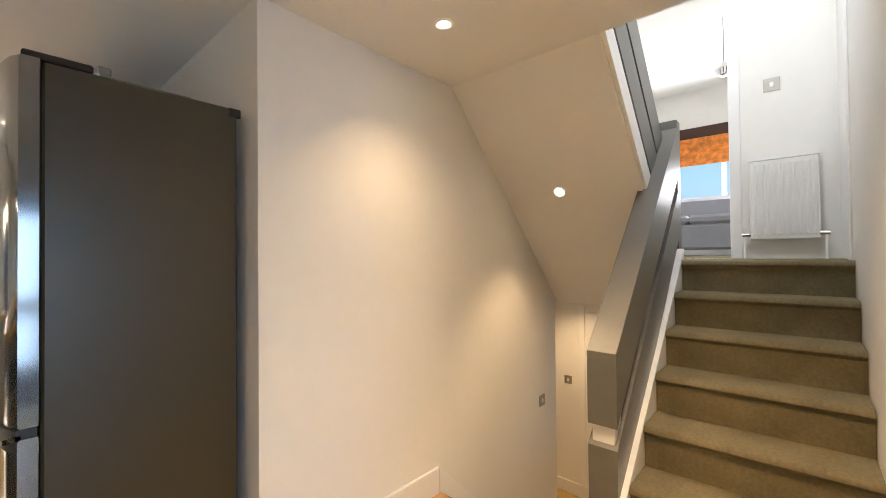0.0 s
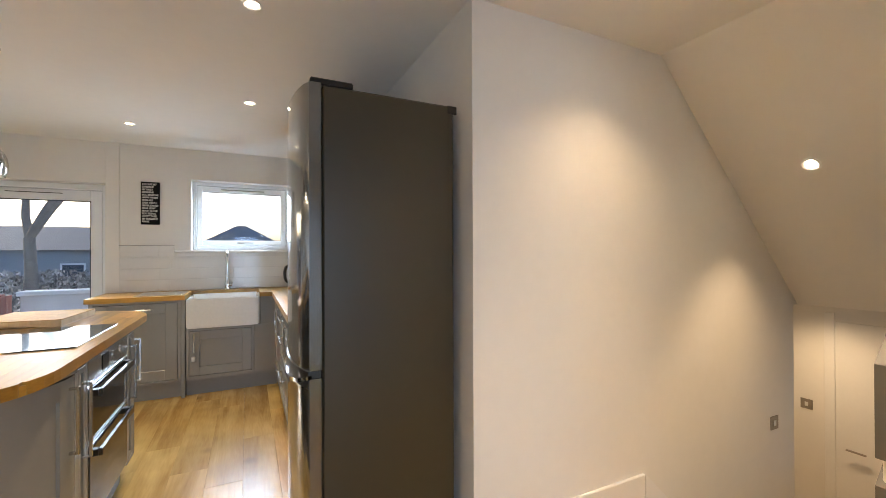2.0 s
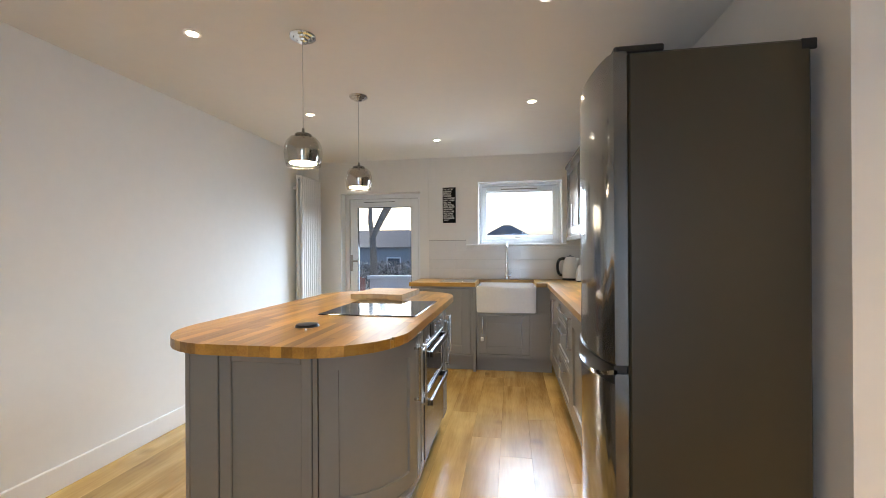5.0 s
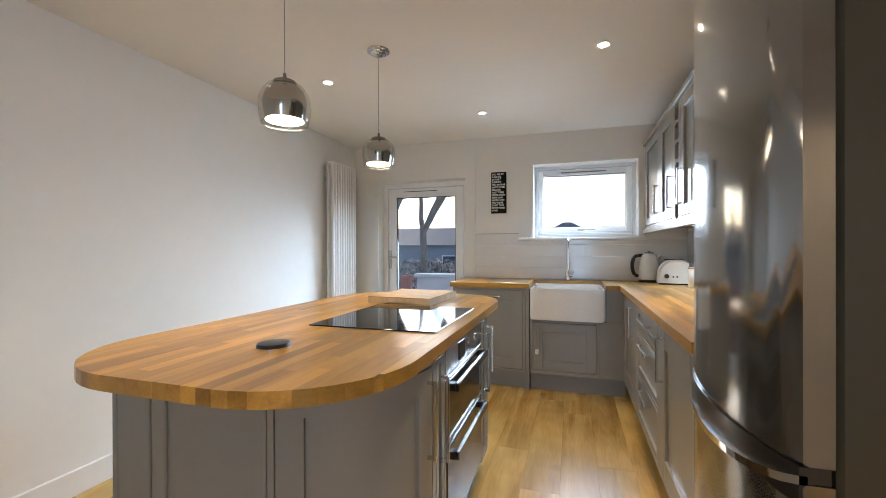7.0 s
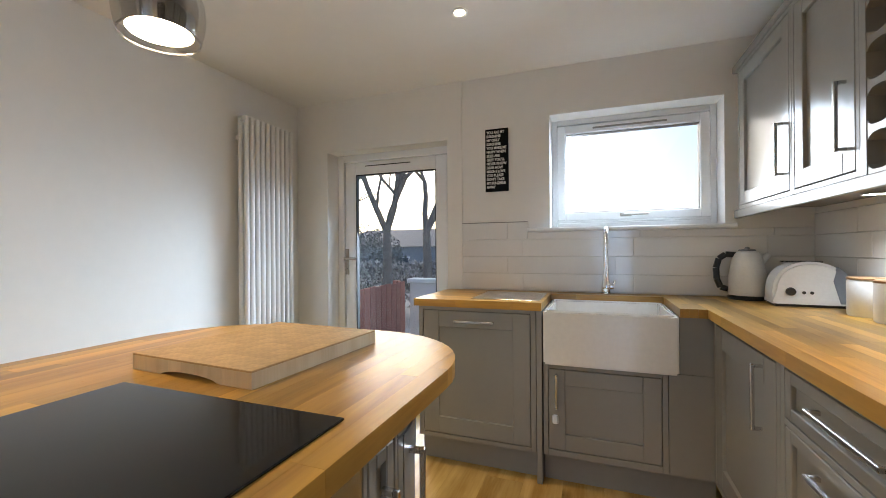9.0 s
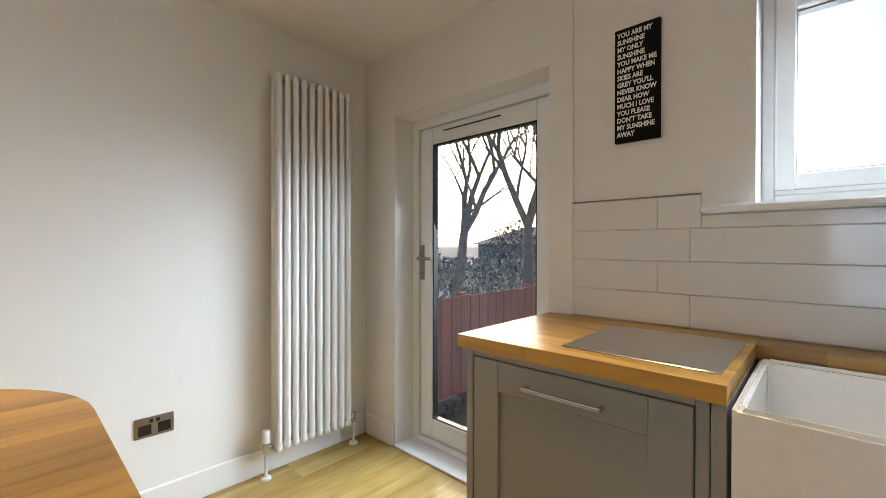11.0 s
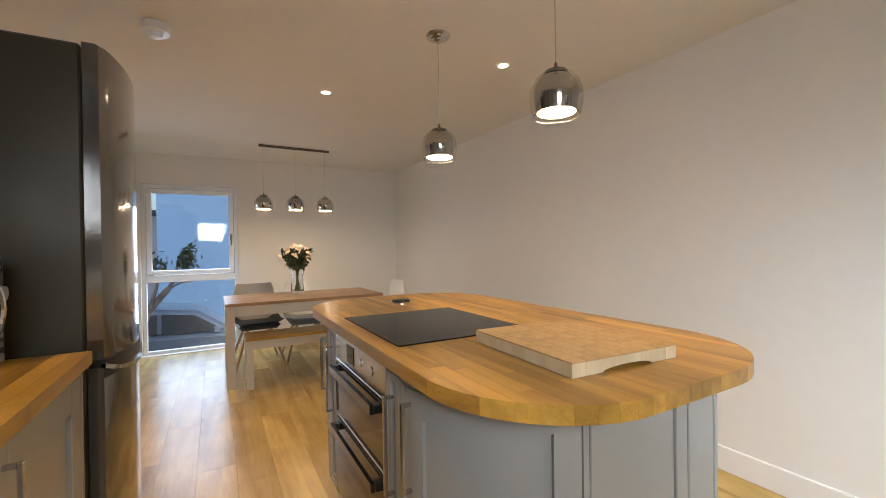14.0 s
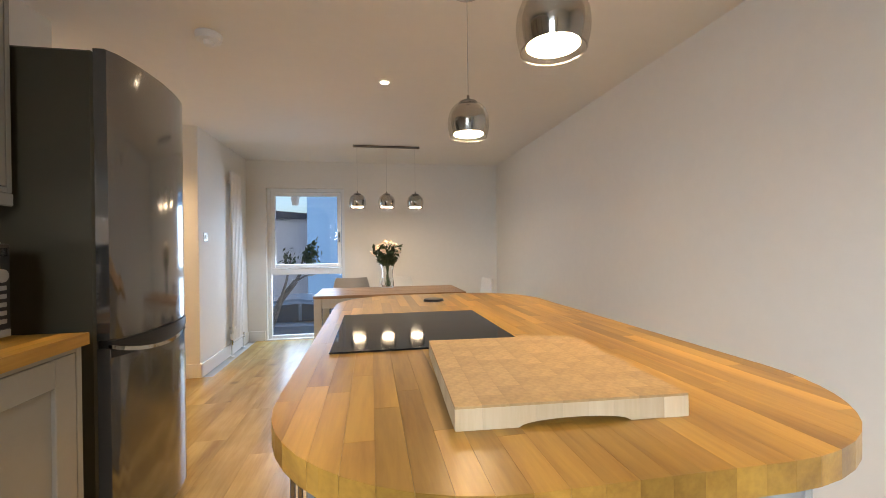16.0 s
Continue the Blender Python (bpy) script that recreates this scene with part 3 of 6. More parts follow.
me_step = None
for k in range(7):
    if me_step is None:
        s = part("step", step_mesh(GO + 0.02, RISE, -0.258, 0.498), M_CARPET, stairs)
        me_step = s.data
    else:
        s = new("step", me_step)
        s.parent = stairs
    s.location = (SX + k * GO, 0, k * RISE)
part("stair_base", slab_xz([(SX + 0.05, -0.01), (SX + 0.05, 0.0), (2.87, LAND - 0.20), (2.87, -0.01)], -0.255, 0.49), M_WALL, stairs)
down = tagged(new("stairs_down"), "carpeted stairs going down to the lower hall", kind="structure")
me_step = None
for k in range(7):
    if me_step is None:
        s = part("step", step_mesh(GO + 0.02, 0.2, 0.62, 1.493), M_CARPET, down)
        me_step = s.data
    else:
        s = new("step", me_step)
        s.parent = down
    s.location.x = 1.71 + k * 0.21
    s.location.z = -(k + 1) * RISE - 0.2
structure("floor_stair_nosing", box(1.62, 1.715, 0.62, 1.493, -0.03, 0.012, 0.006), M_TABLEW, "oak nosing at the head of the lower stairs")

rail = tagged(new("balustrade_lower"), "grey boxed stair rails on a white newel", "balustrade", kind="structure")
RS = 1.0


def sloped(x0, x1, ztop, h, y0, y1, s):
    return slab_xz([(x0, ztop), (x0, ztop - h), (x1, ztop - h + s * (x1 - x0)), (x1, ztop + s * (x1 - x0))], y0, y1)


part("rail", sloped(1.73, 2.95, 0.925, 0.31, 0.525, 0.648, RS), M_RAILGREY, rail, "wide grey painted stair rail")
part("rail", sloped(1.73, 2.95, 0.525, 0.30, 0.525, 0.648, RS), M_RAILGREY, rail, "wide grey painted stair rail")
part("newel", box(1.745, 1.83, 0.54, 0.635, -0.02, 0.72, 0.004), M_TRIM, rail, "white square newel post")
part("string", sloped(1.60, 2.95, 0.20, 0.36, 0.50, 0.545, RISE / GO), M_TRIM, rail, "white stair string")
part("newel", box(2.95, 3.04, 0.53, 0.64, LAND, 2.20, 0.004), M_RAILGREY, rail, "grey landing newel post")
rail2 = tagged(new("balustrade_upper"), "grey rails of the flight above", "balustrade", kind="structure")
for x0, zt, h, m_, n_, y_ in ((1.78, CEIL + 0.28, 0.17, M_TRIM, "string", 0.60), (1.78, CEIL + 0.58, 0.26, M_RAILGREY, "rail", 0.60), (1.78, CEIL + 0.87, 0.25, M_RAILGREY, "rail", 0.60)):
    part(n_, sloped(x0, 3.0, zt, h, y_, y_ + 0.05, -SLOPE), m_, rail2)

# ---------------- worktops of glued staves ----------------
WT0, WT1 = 0.875, 0.915


def clip_poly(poly, x0, x1, y0, y1):
    """The part of a convex outline inside a rectangle."""
    for axis, lim, sign in ((0, x0, 1), (0, x1, -1), (1, y0, 1), (1, y1, -1)):
        out = []
        for i, p in enumerate(poly):
            q = poly[(i + 1) % len(poly)]
            dp, dq = sign * (p[axis] - lim), sign * (q[axis] - lim)
            if dp >= 0:
                out.append(p)
            if dp * dq < 0:
                f = dp / (dp - dq)
                out.append((p[0] + f * (q[0] - p[0]), p[1] + f * (q[1] - p[1])))
        poly = out
        if len(poly) < 3:
            return []
    return poly


def staves(parent, poly, along, width, lo, hi, material, z0, z1, rng, gap=0.0002):
    """Fill a convex outline with staves of random length, each one a piece."""
    xs, ys = [p[0] for p in poly], [p[1] for p in poly]
    a0, a1, b0, b1 = (min(xs), max(xs), min(ys), max(ys)) if along == "y" else (min(ys), max(ys), min(xs), max(xs))
    n = max(1, round((a1 - a0) / width))
    w = (a1 - a0) / n
    for i in range(n):
        b = b0 - rng.uniform(0, lo)
        while b < b1:
            e = b + rng.uniform(lo, hi)
            if b1 - e < 0.08:
                e = b1
            r = (a0 + i * w + gap, a0 + (i + 1) * w - gap, b + gap, e - gap)
            c = clip_poly(poly, *(r if along == "y" else (r[2], r[3], r[0], r[1])))
            b = e
            area_ = abs(sum(c[k][0] * c[(k + 1) % len(c)][1] - c[(k + 1) % len(c)][0] * c[k][1] for k in range(len(c)))) / 2 if c else 0
            if area_ < 0.0004:
                continue
            cx, cy = sum(p[0] for p in c) / len(c), sum(p[1] for p in c) / len(c)
            if sum(c[k][0] * c[(k + 1) % len(c)][1] - c[(k + 1) % len(c)][0] * c[k][1] for k in range(len(c))) < 0:
                c = c[::-1]
            s = part("stave", prism([(x - cx, y - cy) for x, y in c], z0, z1), material, parent, smoothing=0)
            s.location = (cx, cy, 0)


def rounded(x0, x1, y0, y1, r, n=12):
    pts = []
    for cx, cy, a in ((x1 - r, y1 - r, 0), (x0 + r, y1 - r, 90), (x0 + r, y0 + r, 180), (x1 - r, y0 + r, 270)):
        pts += [(cx + r * math.cos(radians(a + 90 * i / n)), cy + r * math.sin(radians(a + 90 * i / n))) for i in range(n + 1)]
    return pts


rng = random.Random(7)
island_top = thing("island_worktop", "oiled oak stave worktop with rounded corners on the island", "worktop")
ISL = rounded(-1.757, -0.705, 1.49, 3.455, 0.355)
part("underlay", prism([(-1.23 + (x + 1.23) * 0.996, 2.4775 + (y - 2.4775) * 0.998) for x, y in ISL], WT0 - 0.001, WT0 + 0.03), M_STAVE, island_top)
staves(island_top, ISL, "y", 0.044, 0.28, 0.75, M_STAVE, WT0, WT1, rng)
top_n = thing("worktop_north", "oak stave worktop with a steel drainer beside the sink", "worktop")
staves(top_n, [(-1.35, 4.325), (-0.645, 4.325), (-0.645, 4.92), (-1.35, 4.92)], "x", 0.043, 0.25, 0.6, M_STAVEX, WT0, WT1, rng)
staves(top_n, [(-0.644, 4.79), (-0.034, 4.79), (-0.034, 4.92), (-0.644, 4.92)], "x", 0.043, 0.3, 0.6, M_STAVEX, WT0, WT1, rng)
top_e = thing("worktop_east", "long oak stave worktop along the wall units", "worktop")
staves(top_e, [(-0.033, 4.325), (0.075, 4.325), (0.075, 4.92), (-0.033, 4.92)], "y", 0.043, 0.3, 0.6, M_STAVE, WT0, WT1, rng)
staves(top_e, [(0.076, 2.30), (0.698, 2.30), (0.698, 4.92), (0.076, 4.92)], "y", 0.043, 0.3, 0.9, M_STAVE, WT0, WT1, rng)

# ---------------- cabinets ----------------


def shaker(parent, name, w, h, frame_w=0.075, t=0.02, x=0.0, z=0.0, infill=None):
    """A framed door, its front facing -y, lower left corner at (x, z): a deep-set panel held by two stiles and two rails."""
    f = min(frame_w, w * 0.3, h * 0.3)
    if infill:
        d = part(name, box(x + f - 0.004, x + w - f + 0.004, -0.008, -0.004, z + f - 0.004, z + h - f + 0.004), infill, parent, "door with a grey reflecting glass panel")
    else:
        d = part(name, box(x + f - 0.002, x + w - f + 0.002, -t + 0.013, -0.001, z + f - 0.002, z + h - f + 0.002), M_CAB, parent)
    part("stile", box(x, x + f, -t, 0, z, z + h, 0.0025), M_CAB, d)
    part("stile", box(x + w - f, x + w, -t, 0, z, z + h, 0.0025), M_CAB, d)
    part("rail", box(x + f, x + w - f, -t, 0, z, z + f, 0.0025), M_CAB, d)
    part("rail", box(x + f, x + w - f, -t, 0, z + h - f, z + h, 0.0025), M_CAB, d)
    return d


def face_frame(parent, x0, x1, z0, z1, openings, fw, t=0.02):
    """The fixed frame that surrounds inset fronts; openings: (z0, z1) of each front, rising."""
    bm = bmesh.new()
    add_box(bm, x0 + 0.0006, x0 + fw, -t, -0.0005, z0, z1, 0.0015)
    add_box(bm, x1 - fw, x1 - 0.0006, -t, -0.0005, z0, z1, 0.0015)
    lo_ = z0
    for a, b in list(openings) + [(z1, z1)]:
        if a - lo_ > 0.004:
            add_box(bm, x0 + fw, x1 - fw, -t, -0.0005, lo_ if lo_ == z0 else lo_ + 0.0035, a if a == z1 else a - 0.0035, 0.0015)
        lo_ = b
    return part("face_frame", bm, M_CAB, parent)


def bar_handle(x, z, length, upright, y=-0.02):
    """A square D handle standing off a front."""
    bm = bmesh.new()
    a, o = length / 2, 0.032
    if upright:
        add_box(bm, x - 0.006, x + 0.006, y - o, y - o + 0.011, z - a, z + a, 0.002)
        for s in (-1, 1):
            add_box(bm, x - 0.005, x + 0.005, y - o + 0.011, y, z + s * (a - 0.006) - 0.005, z + s * (a - 0.006) + 0.005)
    else:
        add_box(bm, x - a, x + a, y - o, y - o + 0.011, z - 0.006, z + 0.006, 0.002)
        for s in (-1, 1):
            add_box(bm, x + s * (a - 0.006) - 0.005, x + s * (a - 0.006) + 0.005, y - o + 0.011, y, z - 0.005, z + 0.005)
    return bm


def base_unit(m, w, depth, label, fronts, group="base cabinets", plinth=True):
    """A base unit at m: front centre on the floor, facing -y. fronts: (z0, z1, kind, handle x, handle z)."""
    c = thing("base_cabinet", label, "cabinet", m, group)
    part("carcass", box(-w / 2, w / 2, 0.0, depth, 0.15, 0.8735), M_CAB, c)
    if plinth:
        part("plinth", box(-w / 2, w / 2, 0.045, 0.065, 0.0, 0.149), M_CAB, c)
    fw = min(0.026, w * 0.1)
    inset = sorted((z0 + 0.010, z1 - 0.010) for z0, z1, *_ in fronts)
    face_frame(c, -w / 2, w / 2, 0.15, 0.8735, inset, fw)
    for z0, z1, hx, hz, ln, up in fronts:
        name = "door" if z1 - z0 > 0.4 else "drawer_front"
        d = shaker(c, name, w - 2 * fw - 0.007, z1 - z0 - 0.020, 0.09 if z1 - z0 > 0.3 else 0.034, 0.02, -w / 2 + fw + 0.0035, z0 + 0.010)
        if ln:
            part("handle", bar_handle(hx, hz, ln, up), M_STEEL, d, "brushed steel bar handle")
    return c


Z0, Z1 = 0.165, 0.862
FR_N, FR_E = 4.36, 0.12
base_unit(pose(-1.0, FR_N, 0), 0.65, 0.55, "taupe framed integrated dishwasher front below the worktop", [(Z0, Z1, 0.0, 0.80, 0.22, False)])
base_unit(pose(FR_E, 3.995, 0, 0, 0, -90), 0.69, 0.56, "taupe corner base cabinet with a framed door", [(Z0, Z1, 0.21, 0.715, 0.21, True)])
base_unit(pose(FR_E, 3.30, 0, 0, 0, -90), 0.70, 0.56, "taupe three-drawer base cabinet with steel handles", [(0.71, Z1, 0, 0.80, 0.28, False), (0.44, 0.705, 0, 0.645, 0.28, False), (Z0, 0.435, 0, 0.375, 0.28, False)])
base_unit(pose(FR_E, 2.625, 0, 0, 0, -90), 0.65, 0.56, "taupe base cabinet beside the fridge", [(Z0, Z1, -0.235, 0.71, 0.21, True)])
bm = box(-0.672, -0.645, FR_N - 0.03, 4.9, 0.0, 0.874, 0.002)
tagged(obj("end_panel", bm, M_CAB), "narrow taupe upright panel beside the sink", "panel")
sinkcab = thing("sink_cabinet", "taupe cabinet with a low framed door under the sink", "cabinet", pose(-0.34, FR_N, 0), "base cabinets")
part("carcass", box(-0.30, 0.30, 0.0, 0.54, 0.15, 0.614), M_CAB, sinkcab)
part("plinth", box(-0.30, 0.46, 0.045, 0.065, 0.0, 0.149), M_CAB, sinkcab)
face_frame(sinkcab, -0.30, 0.261, 0.15, 0.6135, [(0.185, 0.585)], 0.024)
d = shaker(sinkcab, "door", 0.506, 0.400, 0.078, 0.02, -0.2725, 0.185)
part("handle", bar_handle(-0.235, 0.48, 0.17, True), M_STEEL, d, "brushed steel bar handle")
part("child_lock", box(-0.255, -0.225, -0.036, -0.0195, 0.315, 0.36, 0.006), M_PLASTICW, d, "small white safety catch")
part("filler", box(0.2625, 0.456, -0.018, 0.0, 0.15, 0.613), M_CAB, sinkcab)
part("filler", box(0.308, 0.456, -0.018, 0.0, 0.615, 0.873), M_CAB, sinkcab)

# ceramic farmhouse sink
sink = thing("farmhouse_sink", "white ceramic apron-front sink set into the worktop", "sink", pose(-0.337, 4.30, 0.615))
bm = bmesh.new()
W, D, H, t = 0.595, 0.485, 0.27, 0.028
vs = add_box(bm, -W / 2, W / 2, 0, D, 0, H)
top = max(bm.faces, key=lambda f: f.calc_center_median().z)
bmesh.ops.inset_region(bm, faces=[top], thickness=t)
deep = bmesh.ops.extrude_discrete_faces(bm, faces=[top])["faces"][0]
bmesh.ops.translate(bm, verts=deep.verts, vec=(0, 0, 0.03 - H))
bmesh.ops.bevel(bm, geom=bm.edges[:], offset=0.009, segments=2, affect="EDGES")
part("bowl", bm, M_CERAMIC, sink, smoothing=18)
bm = lathe([(0, 0.031), (0.03, 0.031), (0.04, 0.034), (0.042, 0.031)], 24)
wst = part("waste", bm, M_CHROME, sink, "chrome plug hole")
wst.location = (0, 0.25, 0)
tap = thing("kitchen_tap", "tall chrome kitchen tap behind the sink", "tap", pose(-0.33, 4.86, WT1))
part("base", lathe([(0, 0), (0.030, 0), (0.030, 0.008), (0.024, 0.014), (0.026, 0.03), (0.026, 0.06), (0.021, 0.075), (0.0185, 0.12), (0.0135, 0.24), (0.0115, 0.315), (0, 0.316)], 20), M_CHROME, tap, "tapered chrome body")
cu = bmesh.new()
pts = [(0, 0, 0.312), (0, 0, 0.345)] + [(0, -0.045 + 0.045 * math.cos(radians(a)), 0.345 + 0.045 * math.sin(radians(a))) for a in range(20, 181, 20)] + [(0, -0.092, 0.30)]
for i, (a, b) in enumerate(zip(pts, pts[1:])):
    add_rod(cu, a, b, 0.0115, 0.0115 if i < len(pts) - 2 else 0.014, n=12)
part("spout", cu, M_CHROME, tap)
bm = rod((0.02, 0, 0.045), (0.042, 0, 0.045), 0.014)
add_rod(bm, (0.038, 0, 0.045), (0.05, -0.01, 0.085), 0.005)
part("lever", bm, M_CHROME, tap)
drain = thing("drainer_plate", "flat stainless steel drainer plate on the worktop", "drainer", pose(-0.85, 4.60, WT1 + 0.0003))
bm = box(-0.185, 0.185, -0.2, 0.2, 0, 0.003, 0.001)
part("plate", bm, M_STEEL, drain)

# ---------------- island ----------------
IE, IS, IN = -0.727, 1.70, 3.26
R = 0.36


def curved_cabinet(m, mirror, label):
    """A quarter-round unit; the origin is the centre of its curve, the front sweeps from east to south (or north)."""
    c = thing("curved_cabinet", label, "cabinet", m, "curved island cabinets")
    t0, t1 = (-90, 0) if not mirror else (0, 90)
    bm = bmesh.new()
    add_curved(bm, 0.02, R - 0.022, t0, t1, 0.15, 0.8735)
    part("carcass", bm, M_CAB, c)
    bm = bmesh.new()
    add_curved(bm, R - 0.085, R - 0.065, t0, t1, 0.0, 0.149)
    part("plinth", bm, M_CAB, c)
    bm = bmesh.new()
    add_curved(bm, R - 0.02, R, t0, t1, Z1 - 0.016, 0.8735)
    add_curved(bm, R - 0.02, R, t0, t1, 0.15, Z0 + 0.006)
    for a0, a1 in ((t0, t0 + 3.2), (t1 - 3.2, t1)):
        add_curved(bm, R - 0.02, R, a0, a1, Z0 + 0.007, Z1 - 0.019, 2)
    part("face_frame", bm, M_CAB, c)
    bm = bmesh.new()
    g, f, zb, zt = 4.1, 17, Z0 + 0.011, Z1 - 0.022
    add_curved(bm, R - 0.02, R, t0 + g, t0 + f, zb, zt, 5)
    add_curved(bm, R - 0.02, R, t1 - f, t1 - g, zb, zt, 5)
    add_curved(bm, R - 0.02, R, t0 + f, t1 - f, zb, zb + 0.07)
    add_curved(bm, R - 0.02, R, t0 + f, t1 - f, zt - 0.07, zt)
    add_curved(bm, R - 0.019, R - 0.013, t0 + f - 0.5, t1 - f + 0.5, zb + 0.069, zt - 0.069)
    d = part("door", bm, M_CAB, c, "curved framed door")
    a = radians(-9 if not mirror else 9)
    h = part("handle", bar_handle(0, 0, 0.25, True, 0.0), M_STEEL, d, "brushed steel bar handle")
    h.matrix_basis = pose(R * math.cos(a), R * math.sin(a), 0.68, 0, 0, 90 + math.degrees(a))
    return c


curved_cabinet(pose(IE - R, IS + R, 0), False, "taupe curved corner cabinet of the island, dining end")
curved_cabinet(pose(IE - R, IN - R, 0), True, "taupe curved corner cabinet of the island, garden end")
OY0, OY1 = IS + R + 0.12, IN - R - 0.12
for y in (IS + R + 0.06, IN - R - 0.06):
    c = base_unit(pose(IE - 0.02, y, 0, 0, 0, 90), 0.118, 0.55, "narrow taupe pull-out cabinet beside the oven", [(Z0, Z1, 0, 0.64, 0.30, True)], "island pull-outs")
body = thing("island_cabinet", "taupe panelled cabinet at the wall side of the island", "cabinet")
part("core", box(-1.655, -1.30, IS + 0.02, IN - 0.02, 0.0, 0.8735), M_CAB, body)
for y, s in ((IS, 1), (IN, -1)):
    a, b = sorted((y, y + s * 0.019))
    a2, b2 = (a + 0.009, b) if s > 0 else (a, b - 0.009)
    for x0, x1, z0, z1 in ((-1.67, -1.523, 0.0, 0.8735), (-1.517, -1.46, 0.0, 0.8735), (-1.14, IE - R - 0.006, 0.0, 0.8735), (-1.459, -1.141, 0.0, 0.10), (-1.459, -1.141, 0.79, 0.8735)):
        part("pilaster" if x0 == -1.67 else "stile" if z1 - z0 > 0.5 else "rail", box(x0, x1, a, b, z0, z1, 0.003), M_CAB, body)
    part("end_panel", box(-1.459, -1.141, a2, b2, 0.101, 0.789), M_CAB, body)
part("side_panel", box(-1.68, -1.656, IS - 0.004, IN + 0.004, 0.0, 0.8735, 0.004), M_CAB, body)

# built-in oven, facing east
oven = thing("built_in_oven", "stainless double oven with dark glass doors in the island", "oven", pose(IE - 0.02, (OY0 + OY1) / 2, 0, 0, 0, 90))
ow = OY1 - OY0 - 0.004
part("housing", box(-ow / 2, ow / 2, 0.0, 0.55, 0.15, 0.8735), M_BLACK, oven)
part("plinth", box(-ow / 2, ow / 2, 0.045, 0.065, 0.0, 0.149), M_CAB, oven)
cp = part("control_panel", box(-ow / 2, ow / 2, -0.02, 0.0, 0.755, 0.862, 0.002), M_STEEL, oven, "brushed steel control panel")
part("display", box(-0.12, -0.03, -0.0225, -0.0195, 0.775, 0.845), M_BLACKGLASS, cp, "black clock display")
for kx in (0.05, 0.17):
    k = part("dial", lathe([(0, 0), (0.016, 0), (0.016, 0.004), (0, 0.005)], 18), M_STEEL, cp)
    k.matrix_basis = pose(kx, -0.02, 0.81, 90, 0, 0)
for z0, z1, hz in ((0.515, 0.75, 0.715), (0.165, 0.51, 0.465)):
    d = part("oven_door", box(-ow / 2, ow / 2, -0.02, 0.0, z0, z1, 0.003), M_STEEL, oven)
    part("oven_glass", box(-ow / 2 + 0.012, ow / 2 - 0.012, -0.0235, -0.0195, z0 + 0.012, z1 - 0.012, 0.001), M_OVENGLASS, d, "dark reflective oven glass")
    bm = slab_xz([(-0.262, hz - 0.014), (0.262, hz - 0.014), (0.262, hz + 0.016), (-0.262, hz + 0.016)], -0.060, -0.046)
    part("handle", bm, M_OVENHANDLE, d, "broad steel oven handle bar")
    for s in (-1, 1):
        part("handle_end", box(s * 0.252 - 0.016, s * 0.252 + 0.016, -0.0455, -0.02, hz - 0.013, hz + 0.015, 0.002), M_BLACK, d, "black handle bracket")
hob = thing("induction_hob", "black ceramic glass hob set on the island worktop", "hob", pose(-1.035, 2.487, WT1 + 0.0003))
part("glass", box(-0.268, 0.268, -0.304, 0.304, 0, 0.005, 0.0015), M_BLACKGLASS, hob)

# end-grain chopping board with a finger scoop
board = thing("chopping_board", "thick end-grain wooden chopping board on the island", "chopping board", pose(-1.20, 3.08, WT1 + 0.0003, 0, 0, -3))
bw, bl, bh = 0.38, 0.44, 0.037


def scoop_z(x):
    return 0.011 * max(0.0, 1 - (x / 0.09) ** 2) ** 0.5


NS, NB = 9, 11
for i in range(NS):
    x0, x1 = -bw / 2 + bw * i / NS, -bw / 2 + bw * (i + 1) / NS
    part("strip", box(x0 + 0.0001, x1 - 0.0001, -bl / 2 + 0.03, bl / 2 - 0.03, 0, bh - 0.004), M_BOARDEND, board)
    for y0 in (-bl / 2, bl / 2 - 0.0298):
        low = [(x0 + 0.0001 + (x1 - x0 - 0.0002) * k / 6, scoop_z(x0 + (x1 - x0) * k / 6)) for k in range(7)]
        part("end_strip", slab_xz(low + [(x1 - 0.0001, bh - 0.004), (x0 + 0.0001, bh - 0.004)], y0, y0 + 0.0298), M_BOARDEND, board)
    me_block = None
    for j in range(NB):
        y0 = -bl / 2 + bl * j / NB
        if me_block is None:
            k = part("block", box(0.0001, bw / NS - 0.0001, 0.0001, bl / NB - 0.0001, bh - 0.0039, bh), M_BOARD, board, smoothing=0)
            me_block = k.data
        else:
            k = new("block", me_block)
            k.parent = board
        k.location = (x0, y0, 0)
puck = thing("pop_up_socket", "round black pop-up socket cap in the island worktop", "socket", pose(-1.187, 1.845, WT1 + 0.0003))
part("cap", lathe([(0, 0), (0.05, 0), (0.052, 0.006), (0.048, 0.016), (0.038, 0.018), (0, 0.017)], 32), M_BLACK, puck)
bm = lathe([(0.05, 0.001), (0.054, 0.001), (0.054, 0.006), (0.05, 0.006)], 32)
part("rim", bm, M_CHROME, puck)

# ---------------- fridge freezer ----------------
fr = thing("fridge_freezer", "tall dark metallic fridge freezer with bowed doors", "fridge", pose(0.1, 1.905, 0, 0, 0, -90))
part("cabinet", box(-0.303, 0.303, 0.012, 0.56, 0.03, 1.925, 0.008), M_FRIDGE_SIDE, fr, "dark grey side panels, warm light tinted in")


